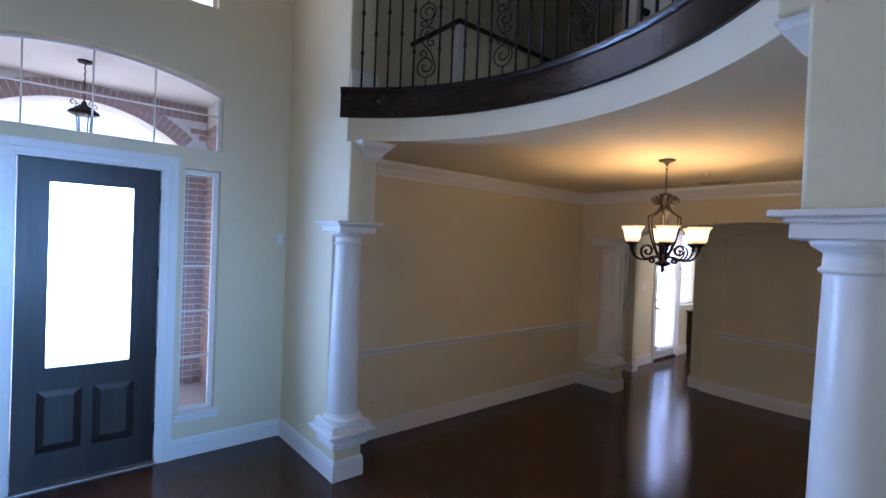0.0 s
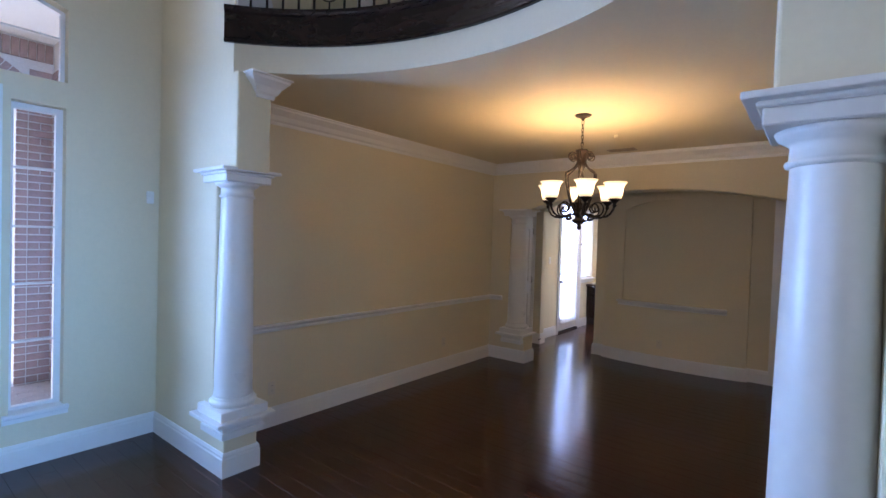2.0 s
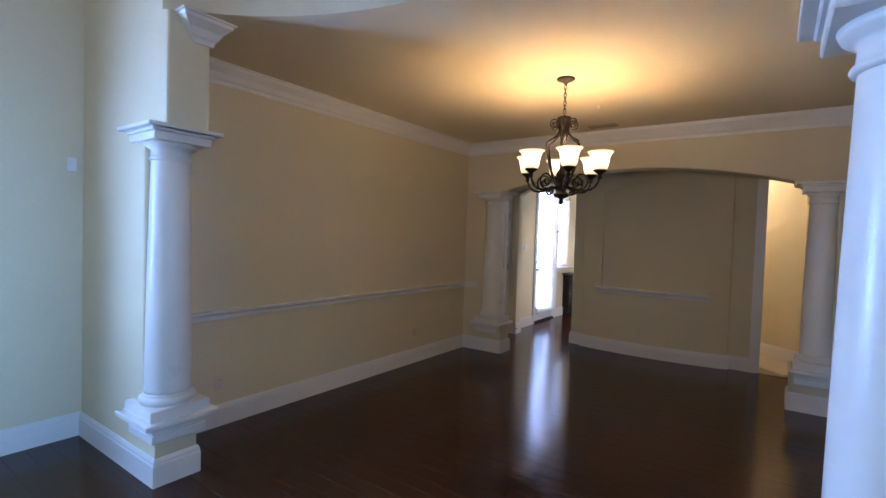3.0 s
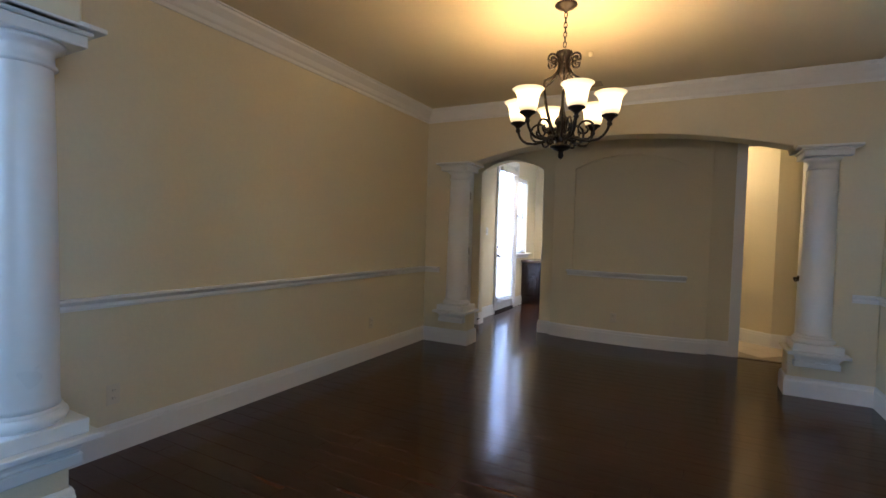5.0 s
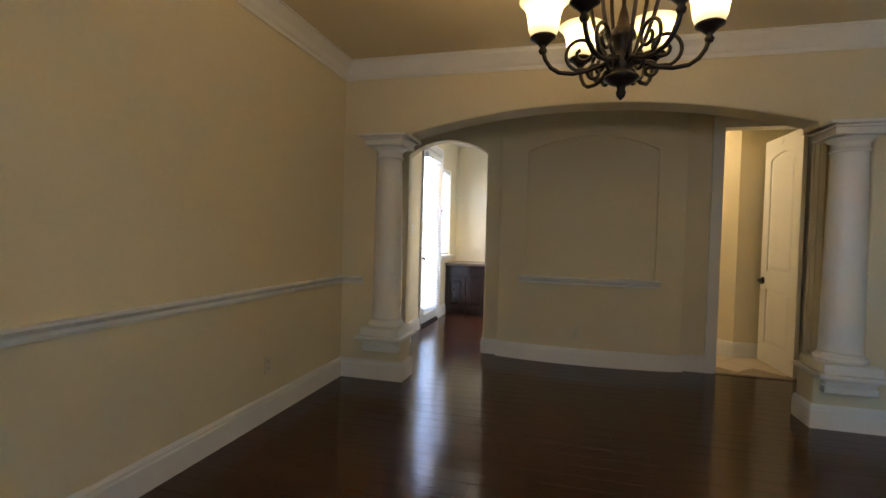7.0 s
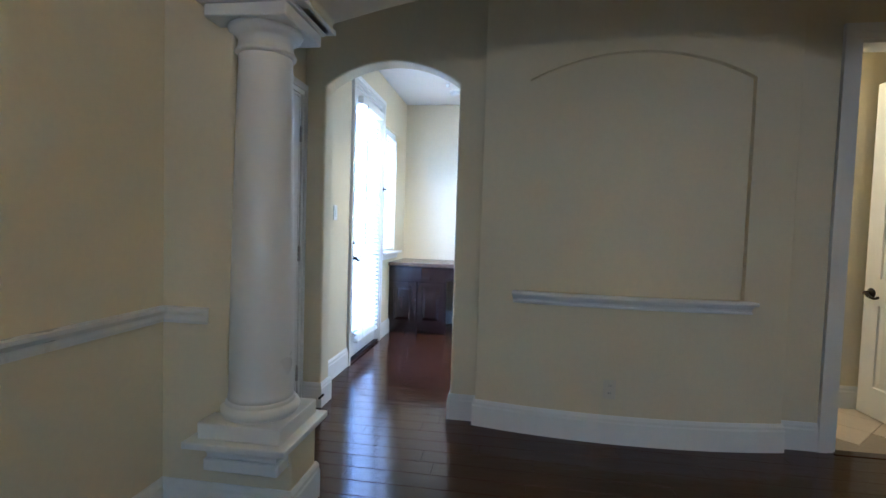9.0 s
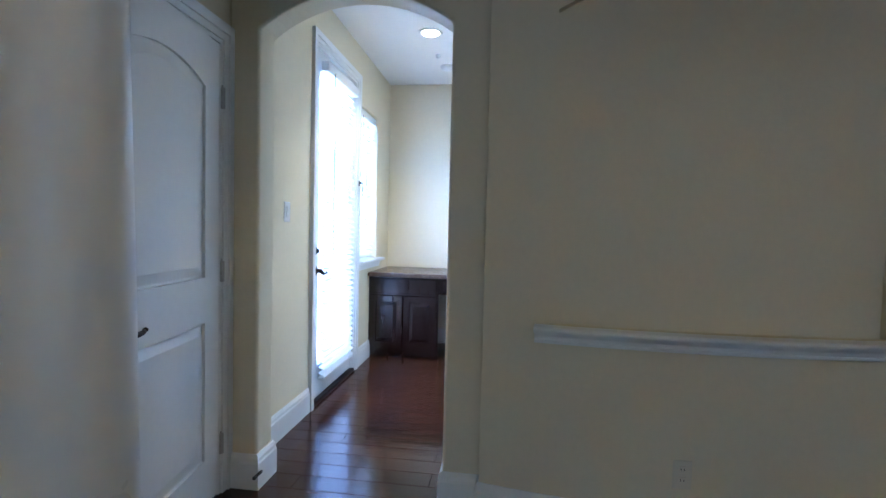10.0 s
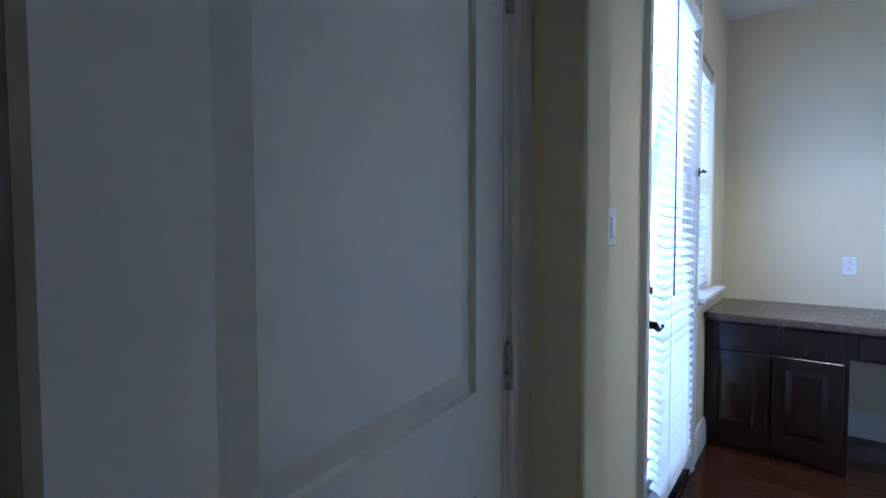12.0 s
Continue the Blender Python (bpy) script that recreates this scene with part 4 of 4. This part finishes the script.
vent(5.84, 2.31, CEILING, 0.14, 0.30)


def detector(x, y, z, r, label, mat=PLASTIC):
    d = thing("smoke_detector", (x, y, z), label, "smoke detector")
    part("base", lathe([(0, 0), (r, 0), (r, -0.010), (0, -0.010)], 28), mat, d)
    part("cover", lathe([(r * 0.94, -0.010), (r * 0.90, -0.026), (r * 0.70, -0.036), (0, -0.038)], 28), mat, d)
    return d


detector(9.95, 3.49, 2.85, 0.065, "round white smoke detector on the study ceiling")
detector(5.04, 2.114, CEILING, 0.018, "small painted disc on the dining room ceiling", CEIL)
detector(9.64, 3.535, 2.85, 0.022, "small white sprinkler cover on the ceiling")
cl = thing("recessed_light", (9.16, 3.53, 2.85), "lit recessed ceiling light with white ring", "ceiling light")
part("trim_ring", lathe([(0.070, 0.0), (0.098, 0.0), (0.098, -0.005), (0.085, -0.010), (0.070, -0.006), (0.070, 0.0)], 32), TRIM, cl)
part("lamp", lathe([(0.0, -0.003), (0.071, -0.003), (0.060, -0.012), (0.0, -0.016)], 28), LAMPGLOW, cl, "glowing lamp face")
hl = thing("hall_ceiling_light", (8.35, 1.42, 2.75), "round white hall ceiling light", "ceiling light")
part("base", lathe([(0, 0), (0.15, 0), (0.15, -0.02), (0, -0.02)], 28), PLASTIC, hl)
part("bowl", lathe([(0.14, -0.02), (0.13, -0.06), (0.08, -0.09), (0, -0.10)], 28), LAMPGLOW, hl)
ds = thing("door_stop", (7.435, 4.017, 0.085), "dark spring door stop on the baseboard", "door stop", turn=-90)
part("spring", tube([(0.006 * math.cos(k * 0.9), -0.002 - 0.0012 * k, 0.006 * math.sin(k * 0.9)) for k in range(50)], 0.0022, 5), IRON, ds)
part("tip", boxed(-0.008, 0.008, -0.072, -0.060, -0.008, 0.008, bevel=0.003), SLOT, ds)


lk = thing("door_latch", (9.345, 4.163, 1.65), "small dark swing latch on the white door casing", "latch")
part("plate", boxed(-0.012, 0.012, -0.004, 0.0, -0.022, 0.022, bevel=0.002), IRON, lk)
part("arm", tube([(0.0, -0.003, 0.0), (0.0, -0.020, 0.0), (-0.025, -0.028, 0.0), (-0.060, -0.030, 0.002)], 0.005, 8), IRON, lk)
part("tip", lathe([(0.0, -0.008), (0.006, -0.006), (0.008, 0.0), (0.006, 0.006), (0.0, 0.008)], 10, (0.0, -0.030, 0.0)), IRON, lk)


# ---- desk ----
cab = thing("base_cabinet", (9.80, 3.50, 0), "dark cherry base cabinet with two panel doors", "cabinet")
part("body", boxed(0.02, 0.714, 0.0, 0.688, 0.09, 0.795), CHERRY, cab)
part("toe_kick", boxed(0.085, 0.70, 0.004, 0.684, 0.0, 0.09), CHERRY, cab)
part("valance", plate("x", 0.0, 0.018, [(0.0, 0.0), (0.06, 0.0)] + [(0.06 + 0.568 * k / 16, 0.052 * math.sin(math.pi * k / 16) ** 0.6) for k in range(1, 16)] + [(0.628, 0.0), (0.688, 0.0), (0.688, 0.0848), (0.0, 0.0848)]), CHERRY, cab, "dark cherry arched foot valance")
part("face_frame", plate("x", 0.0, 0.021, rect(0.0, 0.688, 0.085, 0.795), [rect(0.035, 0.655, 0.12, 0.60), rect(0.035, 0.655, 0.645, 0.77)]), CHERRY, cab)


def cab_front(name, y0, y1, z0, z1, parent, raised=True):
    f = part(name, boxed(-0.020, 0.0, y0, y1, z0, z1, bevel=0.004), CHERRY, parent)
    if raised:
        e = 0.058
        fr = plate("x", -0.0275, -0.0195, rect(y0 + 0.004, y1 - 0.004, z0 + 0.004, z1 - 0.004), [rect(y0 + e, y1 - e, z0 + e, z1 - e)])
        part("stile_frame", fr, CHERRY, f)
        part("raised_panel", frustum(bmesh.new(), "x", rect(y0 + e, y1 - e, z0 + e, z1 - e), rect(y0 + e + 0.035, y1 - e - 0.035, z0 + e + 0.035, z1 - e - 0.035), -0.0196, -0.029), CHERRY, f)
    return f


cab_front("cabinet_door", 0.020, 0.340, 0.105, 0.615, cab)
cab_front("cabinet_door", 0.348, 0.668, 0.105, 0.615, cab)
cab_front("drawer_front", 0.020, 0.668, 0.638, 0.780, cab, raised=False)
dk = thing("desk_drawer_unit", (9.80, 2.867, 0.0), "dark cherry desk drawer over the knee space", "drawer")
part("body", boxed(0.02, 0.714, 0.0, 0.632, 0.655, 0.795), CHERRY, dk)
part("face_frame", boxed(0.0, 0.021, 0.0, 0.632, 0.640, 0.796), CHERRY, dk)
cab_front("drawer_front", 0.030, 0.600, 0.655, 0.780, dk, raised=False)
ct = tagged(part("countertop", boxed(9.735, 10.514, 2.866, 4.188, 0.797, 0.838, bevel=0.008, seg=2), STEEL), "dark brown countertop over the built-in desk", "countertop")

# ---- closet shelves ----
for z in (0.45, 1.05, 1.55, 1.95):
    s = tagged(part("closet_shelf", boxed(6.402, 7.578, 4.90, 5.298, z, z + 0.018, bevel=0.003), TRIM), "white closet shelf on the back wall", "shelf", "closet shelves")

# ---- porch ----
random.seed(4)
structure("porch_floor", boxed(-1.6, 2.1, 4.99, 7.75, -0.17, -0.07), MORTAR, "pale bedding of the porch floor", "floor")
structure("porch_ceiling", boxed(-1.6, 2.2, 4.99, 7.75, 3.70, 3.85), PALE_CEIL, "pale porch ceiling", "ceiling")
PX0, PX1, PY = -0.95, 1.81, 7.30
opening = arch(-0.65, 1.51, -0.17, 3.08, 0.42, 24)
front = [(-1.4, -0.17), (-0.65, -0.17)] + opening[2:][::-1] + [(1.51, -0.17), (2.2, -0.17), (2.2, 3.70), (-1.4, 3.70)]
pw = structure("wall_porch_front", plate("y", PY + 0.008, PY + 0.35, front), MORTAR, "brick porch wall with a wide arch", "wall")
ps = structure("wall_porch_side", boxed(PX1 + 0.008, PX1 + 0.3, 4.99, PY, -0.17, 3.70), MORTAR, "brick side wall of the porch", "wall")
structure("wall_porch_far", boxed(PX0 - 0.3, PX0, 4.99, PY, -0.17, 3.70), BRICK, "brick side wall of the porch", "wall")


def brick_mesh(lx, ly, lz):
    me = bpy.data.meshes.new("brick")
    bm = boxed(-lx / 2, lx / 2, -ly / 2, ly / 2, -lz / 2, lz / 2)
    bm.to_mesh(me)
    bm.free()
    me.materials.append(BRICK)
    return me


def brick(me, parent, x, y, z, ry=0.0, rz=0.0):
    b = new("brick", me)
    b.parent = parent
    b.matrix_basis = pose(x, y, z, 0, ry, rz)


long_me, head_me, sold_me = brick_mesh(0.195, 0.03, 0.066), brick_mesh(0.092, 0.03, 0.066), brick_mesh(0.064, 0.03, 0.195)
r_arc = (1.08 ** 2 + 0.42 ** 2) / (2 * 0.42)


def in_arch(x, z):
    """Whether a brick there would reach into the arch or its ring."""
    if z < 3.08:
        return x < 1.505 and (x < 1.45 or z < 2.95 or math.hypot(x - 0.43, z - 3.50 + r_arc) < r_arc + 0.235)
    return math.hypot(x - 0.43, z - 3.50 + r_arc) < r_arc + 0.235


# Piers of the front wall, seen through the sidelight and under the transom.
row = 0
z = -0.10
while z < 3.40:
    x = PX1 - 0.005
    k = row % 2
    while x > -0.9:
        if in_arch(x - 0.088, z):
            break
        if k % 3 == 0 and not in_arch(x - 0.195, z):
            brick(long_me, pw, x - 0.0975, PY + 0.008, z)
            x -= 0.207
        else:
            brick(head_me, pw, x - 0.046, PY + 0.008, z)
            x -= 0.104
        k += 1
    y = PY - 0.005 - (0.05 if row % 2 else 0.0)
    while y > 6.35:
        brick(long_me, ps, PX1 + 0.008, y - 0.0975, z, 0, 90)
        y -= 0.207
    z += 0.082
    row += 1
# Soldier course under the porch ceiling and the ring of the arch.
for k in range(14):
    brick(sold_me, pw, PX1 - 0.035 - 0.072 * k, PY + 0.004, 3.58)
span = math.asin(1.08 / r_arc)
for k in range(36):
    a = -span + 2 * span * (k + 0.5) / 36
    rad = r_arc + 0.10
    brick(sold_me, pw, 0.43 + rad * math.sin(a), PY + 0.001, 3.50 - r_arc + rad * math.cos(a), math.degrees(a))
# Pavers by the sidelight.
pf = bpy.data.objects["porch_floor"]
pav = bpy.data.meshes.new("paver")
bm = boxed(-0.098, 0.098, -0.048, 0.048, -0.03, 0.0)
bm.to_mesh(pav)
bm.free()
pav.materials.append(STONE)
for i in range(6):
    for j in range(22):
        p = new("paver", pav)
        p.parent = pf
        p.matrix_basis = pose(0.75 + 0.205 * i + (0.1 if j % 2 else 0), 5.05 + 0.103 * j, -0.062 + random.uniform(-0.002, 0.002))

ln = thing("porch_lantern", (0.43, 6.39, 3.70), "dark hanging porch lantern on a chain", "lantern")
part("canopy", lathe([(0, 0), (0.07, 0), (0.06, -0.02), (0.015, -0.03), (0, -0.03)], 20), IRON, ln)
part("chain", tube([(0.004 * math.sin(k), 0.004 * math.cos(k), -0.02 - 0.011 * k) for k in range(38)], 0.006, 5), IRON, ln)
part("cap", lathe([(0, -0.40), (0.02, -0.42), (0.03, -0.45), (0.13, -0.52), (0.14, -0.54), (0.10, -0.56), (0, -0.56)], 16), IRON, ln)
for k in range(4):
    part("hook", tube([(p[0], 0, p[1]) for p in spiral(0.11, -0.45, 0.035, 0.010, 200, -140, 16)], 0.005, 5), IRON, ln).matrix_basis = pose(0, 0, 0, 0, 0, 90 * k + 30)
    part("corner_bar", tube([(0.07, 0, -0.56), (0.05, 0, -0.86)], 0.006, 5), IRON, ln).matrix_basis = pose(0, 0, 0, 0, 0, 90 * k + 30)
part("glass", lathe([(0.075, -0.56), (0.05, -0.84)], 16), GLASS, ln)
part("foot", lathe([(0, -0.84), (0.06, -0.85), (0.05, -0.88), (0.012, -0.90), (0, -0.93)], 16), IRON, ln)

# ---- hall tiles ----
ft = structure("floor_hall", boxed(7.42, 10.7, -3.0, 2.0, -0.12, -0.006), GROUT, "beige tiled hall floor", "floor")
tile = bpy.data.meshes.new("tile")
bm = boxed(-0.149, 0.149, -0.149, 0.149, -0.010, 0.0, bevel=0.002)
bm.to_mesh(tile)
bm.free()
tile.materials.append(TILE)
for i in range(-9, 10):
    for j in range(-9, 10):
        x, y = 8.0 + (i - j) * 0.2135, 0.4 + (i + j) * 0.2135
        if 7.64 < x < 8.9 and -0.6 < y < 1.6:
            t = new("tile", tile)
            t.parent = ft
            t.matrix_basis = pose(x, y, 0, 0, 0, 45)
structure("hall_threshold", boxed(7.39, 7.46, 0.10, 0.86, -0.004, 0.004, bevel=0.002), FLOOR, "dark wood strip at the tile edge", "threshold")

# ---- floor boards ----
random.seed(11)
fl = bpy.data.objects["floor_base"]
WB = 0.126


def board(length, width=WB):
    bm = bmesh.new()
    w, l, c = width / 2 - 0.0008, length / 2 - 0.0004, 0.0012
    top = [bm.verts.new((sx * (w - c), sy * (l - c), 0.0)) for sx, sy in ((-1, -1), (1, -1), (1, 1), (-1, 1))]
    mid = [bm.verts.new((sx * w, sy * l, -0.0012)) for sx, sy in ((-1, -1), (1, -1), (1, 1), (-1, 1))]
    bm.faces.new(top)
    for k in range(4):
        bm.faces.new((mid[k], mid[(k + 1) % 4], top[(k + 1) % 4], top[k]))
    return bm


def spans(x):
    if x < 1.98:
        return [(-3.0, 4.815)]
    if x < 7.42:
        return [(0.0, 4.205)] if x < 6.42 else [(0.0, 4.19)] if x < 6.5 or x > 7.34 else [(0.0, 5.30)]
    return [(2.82, 4.19)]


shared = {}
verts, faces = [], []
x = -3.0
count = 0
while x < 10.5:
    for y0, y1 in spans(x + WB / 2):
        y = y0 - random.uniform(0, 0.9)
        while y < y1:
            length = random.choice((0.6, 0.9, 1.2, 1.5))
            a, b = max(y, y0), min(y + length, y1)
            y += length
            if b - a < 0.02:
                continue
            near = (x > 5.3 and (a + b) / 2 > 1.6) and count < 290
            key = round(b - a, 3)
            if near:
                if key not in shared:
                    me = bpy.data.meshes.new("plank")
                    bm = board(key)
                    bm.to_mesh(me)
                    bm.free()
                    me.materials.append(FLOOR)
                    shared[key] = me
                ob = new("plank", shared[key])
                ob.parent = fl
                ob.location = (x + WB / 2, (a + b) / 2, 0)
                count += 1
            else:
                w, c = WB - 0.0004, 0.0012
                o = len(verts)
                verts += [(x + c, a + c, 0), (x + w - c, a + c, 0), (x + w - c, b - c, 0), (x + c, b - c, 0), (x, a, -c), (x + w, a, -c), (x + w, b, -c), (x, b, -c)]
                faces += [(o, o + 1, o + 2, o + 3)] + [(o + 4 + k, o + 4 + (k + 1) % 4, o + (k + 1) % 4, o + k) for k in range(4)]
    x += WB
me = bpy.data.meshes.new("floor_boards")
me.from_pydata(verts, [], faces)
me.materials.append(FLOOR)
fb = new("floor_boards", me)
fb.parent = fl
fb["kind"] = "stuff"
